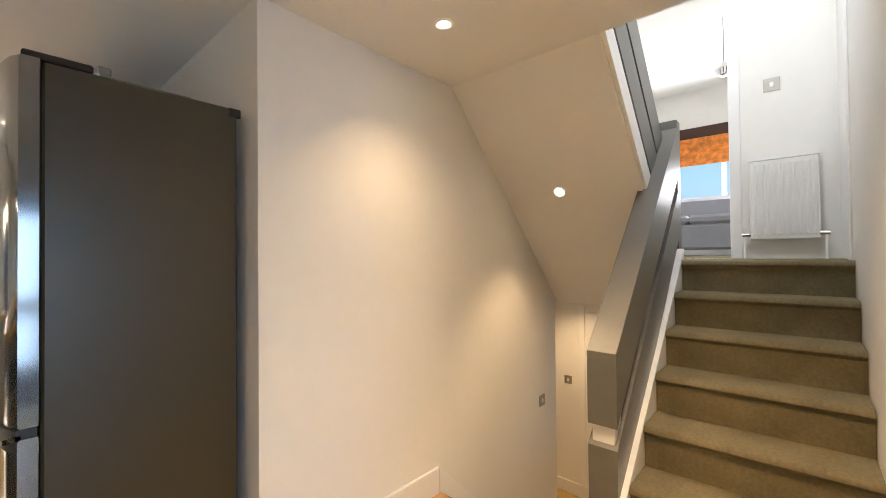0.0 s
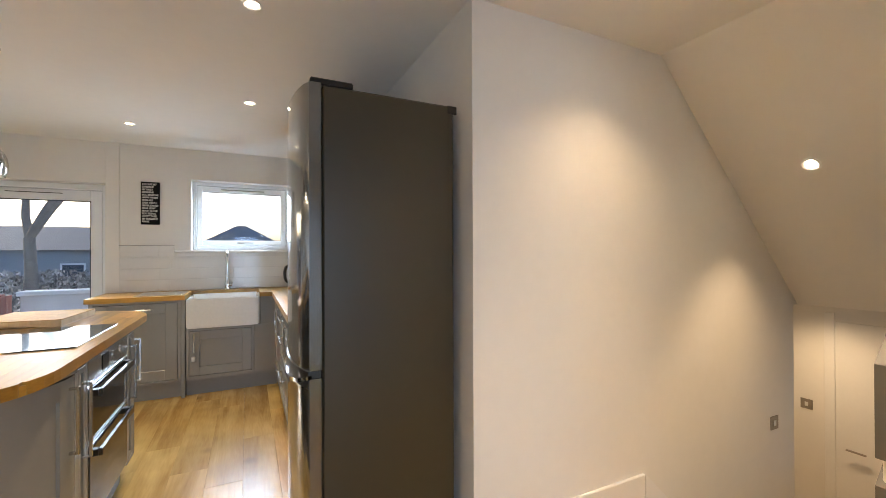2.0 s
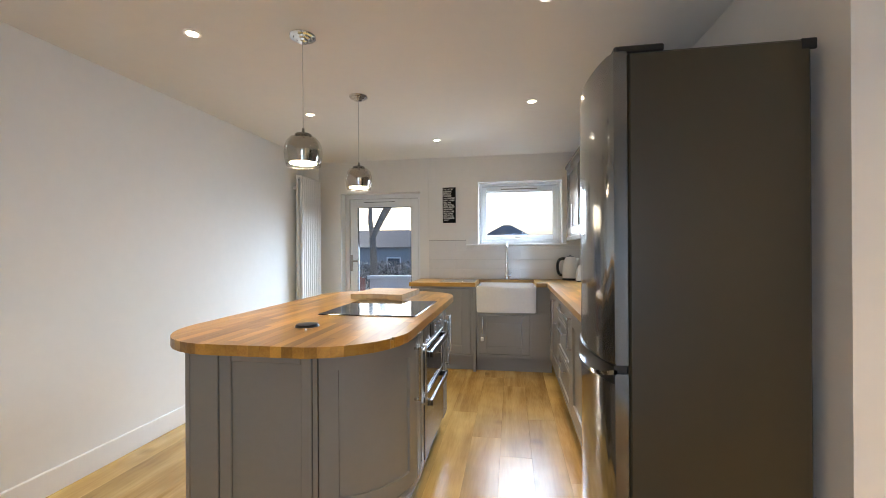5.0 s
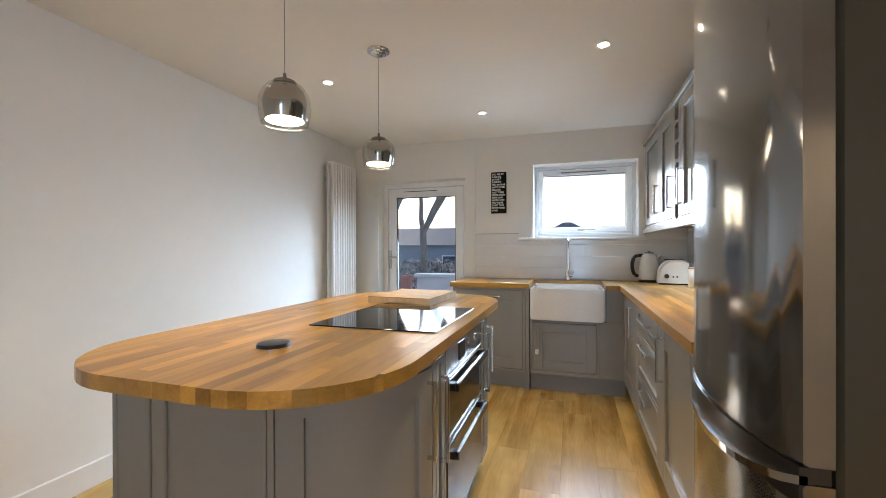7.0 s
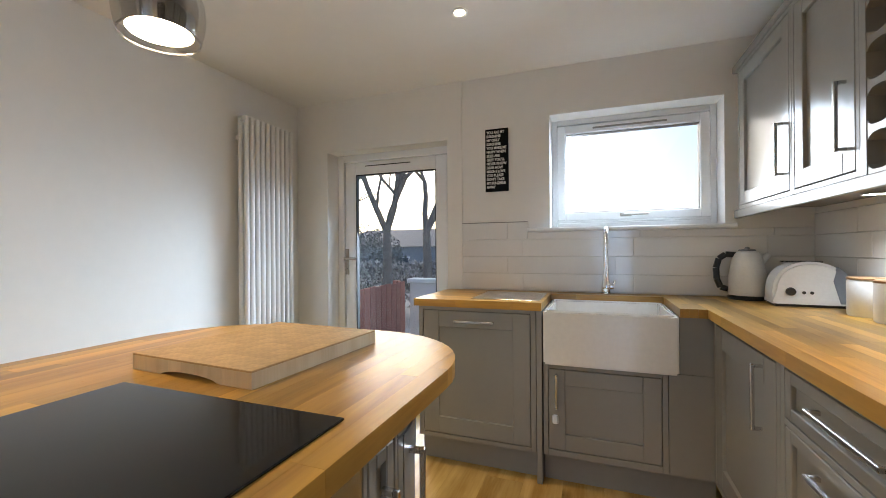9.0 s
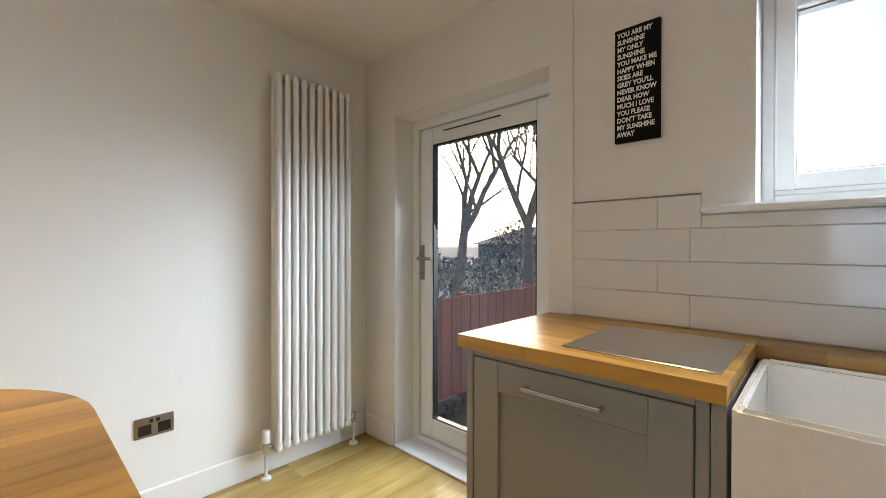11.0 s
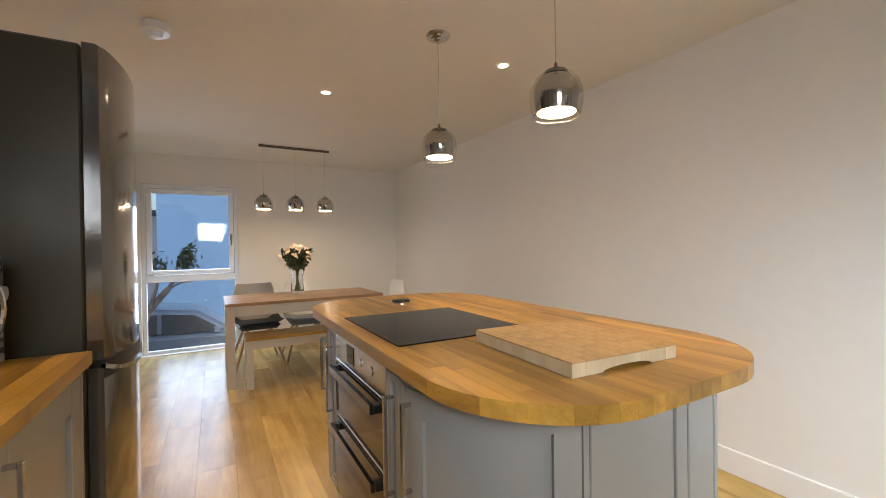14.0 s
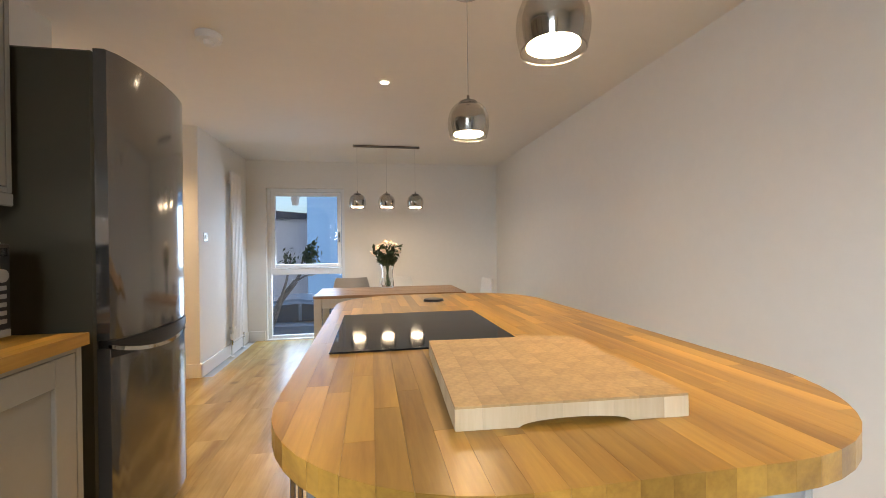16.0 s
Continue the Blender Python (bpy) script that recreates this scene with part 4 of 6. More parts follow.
def bowed(z0, z1):
    """A door slab whose front bows outward."""
    pts = [(-0.303, 0.008)]
    for i in range(17):
        x = -0.303 + 0.606 * i / 16
        pts.append((x, -0.035 - 0.045 * (1 - (x / 0.303) ** 2) ** 0.8))
    pts.append((0.303, 0.008))
    bm = prism(pts[::-1], z0, z1)
    es = [e for e in bm.edges if abs(e.verts[0].co.z - e.verts[1].co.z) < 1e-6 and e.verts[0].co.y < 0.0 and e.verts[1].co.y < 0.0]
    bmesh.ops.bevel(bm, geom=es, offset=0.006, segments=1, affect="EDGES")
    return bm


up = part("fridge_door", bowed(0.865, 1.93), M_FRIDGE, fr, "bowed brushed metallic upper door")
lo = part("freezer_door", bowed(0.06, 0.835), M_FRIDGE, fr, "bowed brushed metallic lower door")
part("door_gap", box(-0.298, 0.298, -0.03, 0.005, 0.836, 0.864), M_BLACK, fr, "dark gap between the doors")


def bow_strip(z0, z1, out, dz, th):
    bm = bmesh.new()
    prev = None
    for i in range(21):
        x = -0.30 + 0.60 * i / 20
        f = max(0.0, 1 - (x / 0.303) ** 2) ** 0.8
        y = -0.037 - 0.045 * f - out * f
        zz = -dz * f
        ring = [bm.verts.new((x, y, z0 + zz)), bm.verts.new((x, y + th, z0 + zz)), bm.verts.new((x, y + th, z1 + zz)), bm.verts.new((x, y, z1 + zz))]
        if prev:
            for k in range(4):
                bm.faces.new((prev[k], prev[(k + 1) % 4], ring[(k + 1) % 4], ring[k]))
        else:
            bm.faces.new(ring)
        prev = ring
    bm.faces.new(prev[::-1])
    return bm


part("handle_recess", bow_strip(0.80, 0.862, 0.004, 0.0, 0.02), M_BLACK, fr, "black recessed grip")
part("handle", bow_strip(0.835, 0.85, 0.012, 0.05, 0.012), M_CHROME, fr, "curved chrome handle strip")
part("hinge_cover", box(0.20, 0.296, -0.03, 0.13, 1.9262, 1.952, 0.005), M_BLACK, fr)
part("hinge", box(0.295, 0.305, 0.53, 0.575, 1.89, 1.925, 0.003), M_BLACK, fr)
for sx in (-0.26, 0.26):
    for yy in (0.05, 0.5):
        part("foot", rod((sx, yy, 0.0), (sx, yy, 0.031), 0.02), M_BLACK, fr)

# ---------------- wall units ----------------
UX, UZ0, UZ1 = 0.36, 1.395, 2.15


def wall_unit(y0, y1, label, glass=False, handle=0.0):
    """A wall unit facing west, from y0 to y1."""
    w = y1 - y0
    c = thing("wall_cabinet", label, "cabinet", pose(UX, (y0 + y1) / 2, 0, 0, 0, -90), "wall cabinets")
    part("carcass", box(-w / 2 + 0.0005, w / 2 - 0.0005, 0.0, 0.335, UZ0, UZ1), M_CAB, c)
    face_frame(c, -w / 2, w / 2, UZ0, UZ1, [(UZ0 + 0.022, UZ1 - 0.022)], 0.02)
    d = shaker(c, "door", w - 0.047, UZ1 - UZ0 - 0.044, 0.066, 0.02, -w / 2 + 0.0235, UZ0 + 0.022, M_FROST if glass else None)
    part("handle", bar_handle(handle, UZ0 + 0.20, 0.22, True), M_STEEL, d, "brushed steel bar handle")
    return c


def wine_rack(y0, y1, label):
    w = y1 - y0
    c = thing("wine_rack", label, "wine rack", pose(UX, (y0 + y1) / 2, 0, 0, 0, -90), "wall unit wine racks")
    bm = bmesh.new()
    add_box(bm, -w / 2, -w / 2 + 0.03, -0.02, 0.33, UZ0, UZ1)
    add_box(bm, w / 2 - 0.03, w / 2, -0.02, 0.33, UZ0, UZ1)
    add_box(bm, -w / 2 + 0.03, w / 2 - 0.03, 0.30, 0.33, UZ0, UZ1)
    part("carcass", bm, M_CAB, c)
    part("inside", box(-w / 2 + 0.031, w / 2 - 0.031, 0.04, 0.29, UZ0 + 0.02, UZ1 - 0.02), M_WINE, c, "dark inside of the rack")
    n = 6
    h = (UZ1 - UZ0) / n
    for i in range(n + 1):
        bm = bmesh.new()
        z = UZ0 + i * h
        hw = w / 2 - 0.0305
        z0, z1 = max(UZ0, z - 0.013), min(UZ1, z + 0.013)
        # cross bars with hollowed edges, which leave rounded openings
        up_, dn_ = [], []
        for k in range(13):
            u = -1 + k / 6
            hollow = 0.016 * abs(u) ** 4 - 0.003 * (1 - u * u)
            up_.append((hw * u, z1 + (hollow if i < n else 0)))
            dn_.append((hw * u, z0 - (hollow if i else 0)))
        pts = up_ + dn_[::-1]
        part("cross_bar", slab_xz(pts, -0.018, 0.03, bm), M_CAB, c)
    return c


wall_unit(4.22, 4.86, "taupe wall cabinet beside the window", handle=0.24)
wall_unit(3.78, 4.22, "taupe wall cabinet with a framed door", handle=0.15)
wine_rack(3.62, 3.78, "taupe upright wine rack between wall cabinets")
wall_unit(3.12, 3.62, "taupe wall cabinet with a glazed door", glass=True, handle=-0.19)
wine_rack(2.96, 3.12, "taupe upright wine rack between wall cabinets")
wall_unit(2.60, 2.96, "taupe wall cabinet with a glazed door", glass=True, handle=-0.13)
wall_unit(2.24, 2.60, "taupe wall cabinet above the microwave", handle=-0.13)
filler = obj("wall_unit_filler", box(UX, UX + 0.05, 4.8605, 4.925, UZ0, UZ1), M_CAB)
tagged(filler, "narrow taupe filler strip by the window", "panel")
bm = box(UX - 0.025, UX - 0.005, 2.24, 4.925, UZ0 - 0.045, UZ0 - 0.001, 0.004)
tagged(obj("light_pelmet", bm, M_CAB), "taupe light pelmet below the wall cabinets", "pelmet")
bm = bmesh.new()
add_box(bm, UX - 0.03, UX + 0.02, 2.24, 4.925, UZ1 + 0.001, UZ1 + 0.04, 0.006)
tagged(obj("cornice", bm, M_CAB), "taupe cornice on top of the wall cabinets", "cornice")
for y in (3.55, 3.10, 4.2):
    c = thing("cabinet_light", "small round steel light below the wall cabinets", "light", pose(0.58, y, UZ0 - 0.0005), "under-cabinet lights")
    part("housing", lathe([(0, 0), (0.036, 0), (0.04, -0.012), (0.033, -0.013), (0.033, -0.008), (0, -0.008)], 24), M_STEEL, c)
    part("diffuser", lathe([(0, -0.009), (0.032, -0.009), (0.032, -0.0125), (0, -0.0125)], 24), M_PUCK, c)
    spot("cabinet_light_beam", 0.58, y, UZ0 - 0.016, 11, (0.75, 0.87, 1.0), 120)

# ---------------- ceiling lights ----------------


def downlight(m, label):
    c = thing("downlight", label, "downlight", m, "recessed downlights")
    part("bezel", lathe([(0.0255, 0.0), (0.040, 0.0), (0.042, -0.004), (0.034, -0.008), (0.0255, -0.004)], 24, True), M_PLASTICW, c)
    part("lamp", lathe([(0, -0.001), (0.025, -0.001), (0.025, -0.003), (0, -0.003)], 20), M_LED, c)
    return c


dl = None
for x, y in DOWNLIGHTS:
    if dl is None:
        dl = downlight(pose(x, y, CEIL - 0.0005), "round white recessed ceiling downlight, lit")
    else:
        copy_thing(dl, pose(x, y, CEIL - 0.0005))
# unseen downlight added in the hall ceiling to go with the fill beam
copy_thing(dl, pose(3.8, 1.7, CEIL - 1.38 * SLOPE - 0.0005))
copy_thing(dl, pose(2.464, 1.108, CEIL - (2.464 - 1.87) * SLOPE - 0.001, 0, math.degrees(math.atan(SLOPE)), 0))

GLOBE = [(0.040, 0.150), (0.063, 0.143), (0.081, 0.122), (0.0915, 0.092), (0.0945, 0.062), (0.092, 0.035), (0.086, 0.008), (0.083, 0.0)]


def pendant(m, drop, label, rose, group, cord=0.0018):
    """A glass pendant; the origin is on the ceiling, the globe hangs below."""
    c = thing("pendant_light", label, "pendant lamp", m, group)
    zb = -drop - 0.168
    if rose:
        part("ceiling_rose", lathe([(0, 0), (0.064, 0), (0.066, -0.004), (0.063, -0.010), (0.048, -0.013), (0.045, -0.020), (0.030, -0.023), (0.026, -0.032), (0.010, -0.036), (0, -0.036)], 32), M_SHADE, c, "stepped chrome rose")
    part("cord", rod((0, 0, -0.03), (0, 0, -drop + 0.02), cord, n=8), M_SILVER, c)
    part("cord_grip", rod((0, 0, -drop - 0.012), (0, 0, -drop + 0.022), 0.008, 0.006), M_DARKCHROME, c)
    part("cap", lathe([(0, -drop - 0.002), (0.032, -drop - 0.004), (0.041, -drop - 0.009), (0.042, -drop - 0.019), (0, -drop - 0.0195)], 28), M_DARKCHROME, c, "dark metal cap")
    part("globe", lathe([(r, z + zb) for r, z in GLOBE], 40), M_SMOKE, c, "clear glass globe open at the bottom").visible_shadow = False
    inner = [(0.0, 0.147), (0.038, 0.146), (0.056, 0.138), (0.071, 0.118), (0.079, 0.090), (0.079, 0.068), (0.075, 0.044), (0.070, 0.022), (0.068, 0.013), (0.066, 0.015), (0.068, 0.024), (0.073, 0.046), (0.077, 0.069), (0.077, 0.089)]
    part("reflector", lathe([(r, z + zb) for r, z in inner], 40), M_SHADE, c, "smoked mirror upper shade")
    part("lamp", lathe([(0, 0.016 + zb), (0.0655, 0.016 + zb), (0.0655, 0.011 + zb), (0, 0.008 + zb)], 32), M_BULB, c, "glowing lamp disc")
    bm = bmesh.new()
    add_curved(bm, 0.0815, 0.0845, 0, 360, zb - 0.002, zb + 0.002, 40)
    part("rim", bm, M_SMOKE, c)
    return c


pa = pendant(pose(-1.347, 2.901, CEIL - 0.0005), 0.494, "smoked glass pendant lamp above the island", True, "island pendants")
copy_thing(pa, pose(-1.324, 2.073, CEIL - 0.0005))
bar = thing("ceiling_bar", "slim chrome ceiling bar that carries three pendants", "light bar", pose(-1.065, -0.77, CEIL - 0.0005))
part("bar", box(-0.375, 0.375, -0.016, 0.016, -0.030, -0.012, 0.004), M_DARKCHROME, bar)
part("plate", box(-0.372, 0.372, -0.022, 0.022, -0.0118, 0, 0.002), M_CHROME, bar)
pt = pendant(pose(-0.735, -0.77, CEIL - 0.0005), 0.545, "smoked glass pendant lamp above the dining table", False, "dining pendants", 0.0011)
for x in (-1.06, -1.385):
    copy_thing(pt, pose(x, -0.77, CEIL - 0.0005))
alarm = thing("smoke_alarm", "white ceiling smoke alarm", "smoke alarm", pose(-0.03, 1.50, CEIL - 0.0005) @ Matrix.Scale(1.2, 4))
part("base", lathe([(0, 0), (0.055, 0), (0.055, -0.012), (0.05, -0.03), (0, -0.034)], 28), M_PLASTICW, alarm)
part("sensor", lathe([(0, -0.03), (0.025, -0.03), (0.02, -0.05), (0, -0.052)], 20), M_PLASTICW, alarm)

# ---------------- radiators and wall fittings ----------------


def column_radiator(m, label, n=10, w=0.5, h=1.95, z0=0.14, rows=(-0.105, -0.055)):
    """A tall column radiator; the wall lies at local y = 0, the front faces -y."""
    c = thing("column_radiator", label, "radiator", m, "column radiators")
    tube = None
    for i in range(n):
        x = -w / 2 + 0.02 + (w - 0.04) * i / (n - 1)
        if tube is None:
            bm = bmesh.new()
            for yy in rows:
                add_rod(bm, (0, yy, z0 + 0.03), (0, yy, z0 + h - 0.03), 0.0165, n=12)
            for zz in (z0 + 0.02, z0 + h - 0.02):
                add_box(bm, -0.0165, 0.0165, min(rows) - 0.015, max(rows) + 0.015, zz - 0.02, zz + 0.02, 0.008)
            t_ = part("column", bm, M_RAD, c, smoothing=60)
            tube = t_.data
        else:
            t_ = new("column", tube)
            t_.parent = c
        t_.location = (x, 0, 0)
    yc = sum(rows) / len(rows)
    for zz in (z0 + 0.02, z0 + h - 0.02):
        part("header", rod((-w / 2, yc, zz), (w / 2, yc, zz), 0.014), M_RAD, c)
    for s in (-1, 1):
        v = part("valve", rod((s * (w / 2 + 0.035), yc, 0.13), (s * (w / 2 + 0.035), yc, 0.19), 0.014), M_STEEL, c, "metal radiator valve")
        part("pipe", rod((s * (w / 2 + 0.035), yc, 0.0), (s * (w / 2 + 0.035), yc, 0.131), 0.008), M_RAD, v)
        part("union", rod((s * (w / 2), yc, 0.16), (s * (w / 2 + 0.035), yc, 0.16), 0.012), M_STEEL, v)
        part("floor_collar", lathe([(0.008, 0.0), (0.026, 0.0), (0.024, 0.012), (0.009, 0.016)], 18), M_PLASTICW, v).location = (s * (w / 2 + 0.035), yc, 0.0)
        if s == -1:
            part("thermostat", lathe([(0, 0.19), (0.021, 0.19), (0.021, 0.24), (0.016, 0.252), (0, 0.253)], 20), M_PLASTICW, v, "white thermostat head").location = (s * (w / 2 + 0.035), yc, 0)
    for zz in (z0 + 0.15, z0 + h - 0.15):
        for bx in (-w / 2 + 0.03, w / 2 - 0.06):
            part("bracket", box(bx, bx + 0.03, -0.06, 0.0, zz, zz + 0.03), M_RAD, c)
    return c


column_radiator(pose(XW, 4.517, 0, 0, 0, 90), "tall white column radiator on the wall by the garden door", 10, 0.458, z0=0.132, h=1.958)
column_radiator(pose(XE, -1.20, 0, 0, 0, -90), "slim tall white radiator on the dining wall", 7, 0.34, rows=(-0.045,))


def faceplate(name, label, m, w=0.147, h=0.087, kind="socket"):
    """A metal plate; wall at local y = 0, front faces -y."""
    c = thing(name, label, kind, m)
    part("plate", box(-w / 2, w / 2, -0.006, 0, -h / 2, h / 2, 0.002), M_SOCKET, c)
    if kind == "socket":
        for sx in (-0.036, 0.036):
            bm = box(sx - 0.024, sx + 0.024, -0.0075, -0.0055, -0.032, 0.012)
            part("insert", bm, M_BLACK, c, "black socket insert")
            part("rocker", box(sx * 0.35 - 0.007, sx * 0.35 + 0.007, -0.009, -0.0055, 0.018, 0.034, 0.001), M_BLACK, c)
    else:
        part("rocker", box(-0.012, 0.012, -0.010, -0.0055, -0.018, 0.018, 0.002), M_PLASTICW, c)
    return c


faceplate("double_socket", "double metal wall socket with black inserts", pose(XW, 3.795, 0.40, 0, 0, 90))
faceplate("double_socket", "double metal wall socket above the worktop", pose(0.690, 4.12, 1.09, 0, 0, -90))
faceplate("light_switch", "small square metal light switch by the dining end", pose(XE, -0.42, 1.32, 0, 0, -90), 0.087, 0.087, "switch")
faceplate("light_switch", "small metal switch on the stair wall", pose(2.95, 1.512, 0.18, 0, 0, 0), 0.087, 0.087, "switch")
faceplate("light_switch", "small metal switch in the lower hall", pose(4.3, 1.90, -0.05, 0, 0, -90), 0.087, 0.087, "switch")
faceplate("light_switch", "square metal dimmer switch on the landing wall", pose(3.6, 0.075, 2.495, 0, 0, -90), 0.09, 0.09, "switch")

# landing radiator with pressed ribs
lr = thing("panel_radiator", "white ribbed panel radiator on the landing wall", "radiator", pose(3.6, 0.025, LAND, 0, 0, -90))
bm = box(-0.18, 0.18, -0.075, -0.045, 0.13, 0.67, 0.006)
part("panel", bm, M_RAD, lr)
for i in range(10):
    x = -0.155 + 0.31 * i / 9
    part("rib", box(x - 0.010, x + 0.010, -0.084, -0.0745, 0.16, 0.64, 0.004), M_RAD, lr)
part("top_grille", box(-0.18, 0.18, -0.076, -0.02, 0.671, 0.68, 0.002), M_RAD, lr)
for s in (-1, 1):
    part("pipe", rod((s * 0.21, -0.06, 0.0), (s * 0.21, -0.06, 0.17), 0.008), M_RAD, lr)
    part("valve", rod((s * 0.175, -0.06, 0.165), (s * 0.225, -0.06, 0.165), 0.014), M_STEEL, lr)
part("bracket", box(-0.1, 0.1, -0.046, 0.0, 0.3, 0.34), M_RAD, lr)
bm = bmesh.new()
add_box(bm, 3.588, 3.6, 0.255, 0.324, LAND, LAND + 2.13, 0.003)
add_box(bm, 3.588, 3.6, 1.101, 1.17, LAND, LAND + 2.13, 0.003)
add_box(bm, 3.588, 3.6, 0.324, 1.101, LAND + 2.061, LAND + 2.13, 0.003)
structure("trim_landing_door", bm, M_TRIM, "white doorway casing")
d3 = tagged(new("door_2"), "white panelled door on the landing", kind="structure")
part("casing", box(2.98, 3.05, -0.259, -0.245, LAND, LAND + 2.1, 0.003), M_TRIM, d3)
part("door_leaf", box(3.051, 3.58, -0.2595, -0.252, LAND + 0.005, LAND + 2.04, 0.002), M_TRIM, d3)
d4 = tagged(new("door_3"), "pale door in the lower hall", kind="structure")
part("door_leaf", box(4.285, 4.299, 0.75, 1.70, LOWER + 0.14, LOWER + 2.0, 0.003), M_TRIM, d4)
part("door_handle", rod((4.24, 1.62, -0.32), (4.24, 1.50, -0.32), 0.008), M_SOCKET, d4)
part("casing", box(4.28, 4.299, 1.701, 1.77, LOWER + 0.14, LOWER + 2.07, 0.003), M_TRIM, d4)

# room beyond the landing
sofa = thing("sofa", "grey fabric sofa in the room beyond the landing", "sofa", pose(6.35, 0.75, LAND, 0, 0, -90))
part("base", box(-0.9, 0.9, -0.4, 0.45, 0.08, 0.40, 0.03), M_SOFA, sofa)
part("backrest", box(-0.9, 0.9, 0.25, 0.45, 0.40, 0.82, 0.06), M_SOFA, sofa)
for s in (-1, 1):
    part("armrest", box(s * 0.9 - 0.1, s * 0.9 + 0.1, -0.42, 0.45, 0.08, 0.62, 0.06), M_SOFA, sofa)
for s in (-1, 0, 1):
    part("seat_cushion", box(s * 0.53 - 0.262, s * 0.53 + 0.262, -0.42, 0.248, 0.401, 0.52, 0.035), M_SOFA, sofa)
for sx in (-0.8, 0.8):
    for sy in (-0.33, 0.38):
        part("foot", rod((sx, sy, 0), (sx, sy, 0.081), 0.025), M_BLACK, sofa)
blind = thing("roman_blind", "orange patterned roman blind with a dark top", "blind", pose(6.97, 0.75, 0, 0, 0, -90))
part("pelmet", box(-1.0, 1.0, -0.02, 0.02, 3.02, 3.18, 0.004), M_BLINDTOP, blind)
for i in range(3):
    part("fold", box(-0.98, 0.98, -0.02 - 0.012 * i, 0.0, 2.62 + 0.12 * i, 2.76 + 0.13 * i, 0.01), M_BLIND, blind)
w3 = tagged(new("window_3"), "white window in the far room", kind="structure")
bm = bmesh.new()
add_box(bm, 7.05, 7.1, -0.2, -0.15, 1.95, 2.85)
add_box(bm, 7.05, 7.1, 1.65, 1.70, 1.95, 2.85)
add_box(bm, 7.05, 7.1, 0.72, 0.78, 1.95, 2.85)
add_box(bm, 7.05, 7.1, -0.15, 1.65, 1.95, 2.0)
part("window_frame", bm, M_UPVC, w3)
lamp3 = thing("globe_lamp", "small chrome globe ceiling lamp in the far room", "lamp", pose(5.0, 0.50, 3.75))
part("globe", lathe([(0, -0.62), (0.05, -0.60), (0.075, -0.54), (0.05, -0.48), (0.0, -0.46)], 24), M_CHROME, lamp3)
part("cord", rod((0, 0, 0), (0, 0, -0.46), 0.004), M_SILVER, lamp3)

# sign with a song verse
sign = thing("wall_sign", "narrow black wall sign with white capital lettering", "sign", pose(-1.0035, YN - 0.001, 1.786))
part("panel", box(-0.0775, 0.0775, -0.018, 0, -0.21, 0.21, 0.002), M_SIGN, sign)
LINES = ("YOU ARE MY", "SUNSHINE", "MY ONLY", "SUNSHINE", "YOU MAKE ME", "HAPPY WHEN", "SKIES ARE", "GREY YOU'LL", "NEVER KNOW", "DEAR HOW", "MUCH I LOVE", "YOU PLEASE", "DON'T TAKE", "MY SUNSHINE", "AWAY")
for i, text in enumerate(LINES):
    cu = bpy.data.curves.new("lettering", "FONT")
    cu.body, cu.size, cu.extrude, cu.resolution_u, cu.offset = text, 0.025, 0.0004, 2, 0.0009
    cu.materials.append(M_SIGNTEXT)
    t_ = new("lettering", cu)
    t_.parent = sign
    t_.matrix_basis = pose(-0.068, -0.0185, 0.178 - i * 0.0262, 90, 0, 0) @ Matrix.Diagonal((0.82, 1, 1, 1))

# ---------------- things on the worktop ----------------
kettle = thing("kettle", "white cordless kettle with a dark handle", "kettle", pose(0.365, 4.82, WT1, 0, 0, -8))
part("base", lathe([(0, 0), (0.088, 0), (0.088, 0.014), (0.078, 0.022), (0, 0.022)], 28), M_BLACK, kettle, "dark power base")
part("body", lathe([(0, 0.0225), (0.083, 0.0225), (0.088, 0.04), (0.083, 0.12), (0.070, 0.20), (0.060, 0.238), (0.045, 0.252), (0, 0.256)], 36), M_PLASTICW, kettle)
part("lid", lathe([(0, 0.257), (0.040, 0.255), (0.036, 0.263), (0.012, 0.266), (0.010, 0.276), (0, 0.277)], 24), M_CUSHG, kettle, "grey lid with a knob")
bm = bmesh.new()
pts = [(-0.050, 0, 0.235), (-0.095, 0, 0.238), (-0.125, 0, 0.215), (-0.138, 0, 0.165), (-0.135, 0, 0.105), (-0.118, 0, 0.06), (-0.082, 0, 0.05)]
for a, b in zip(pts, pts[1:]):
    add_rod(bm, a, b, 0.0155, n=10)
part("handle", bm, M_BLACK, kettle, "dark grey handle")
part("spout", rod((0.052, 0, 0.20), (0.092, 0, 0.238), 0.026, 0.013), M_PLASTICW, kettle)
toaster = thing("toaster", "rounded white two-slice toaster with dark grey end", "toaster", pose(0.535, 4.62, WT1, 0, 0, -6))


def toast_arc(a0, a1, grow_=0.0):
    return [((0.14 + grow_) * math.cos(radians(a)), 0.022 + (0.185 + grow_) * max(0.0, math.sin(radians(a))) ** 0.62) for a in range(a0, a1 + 1, 4)]


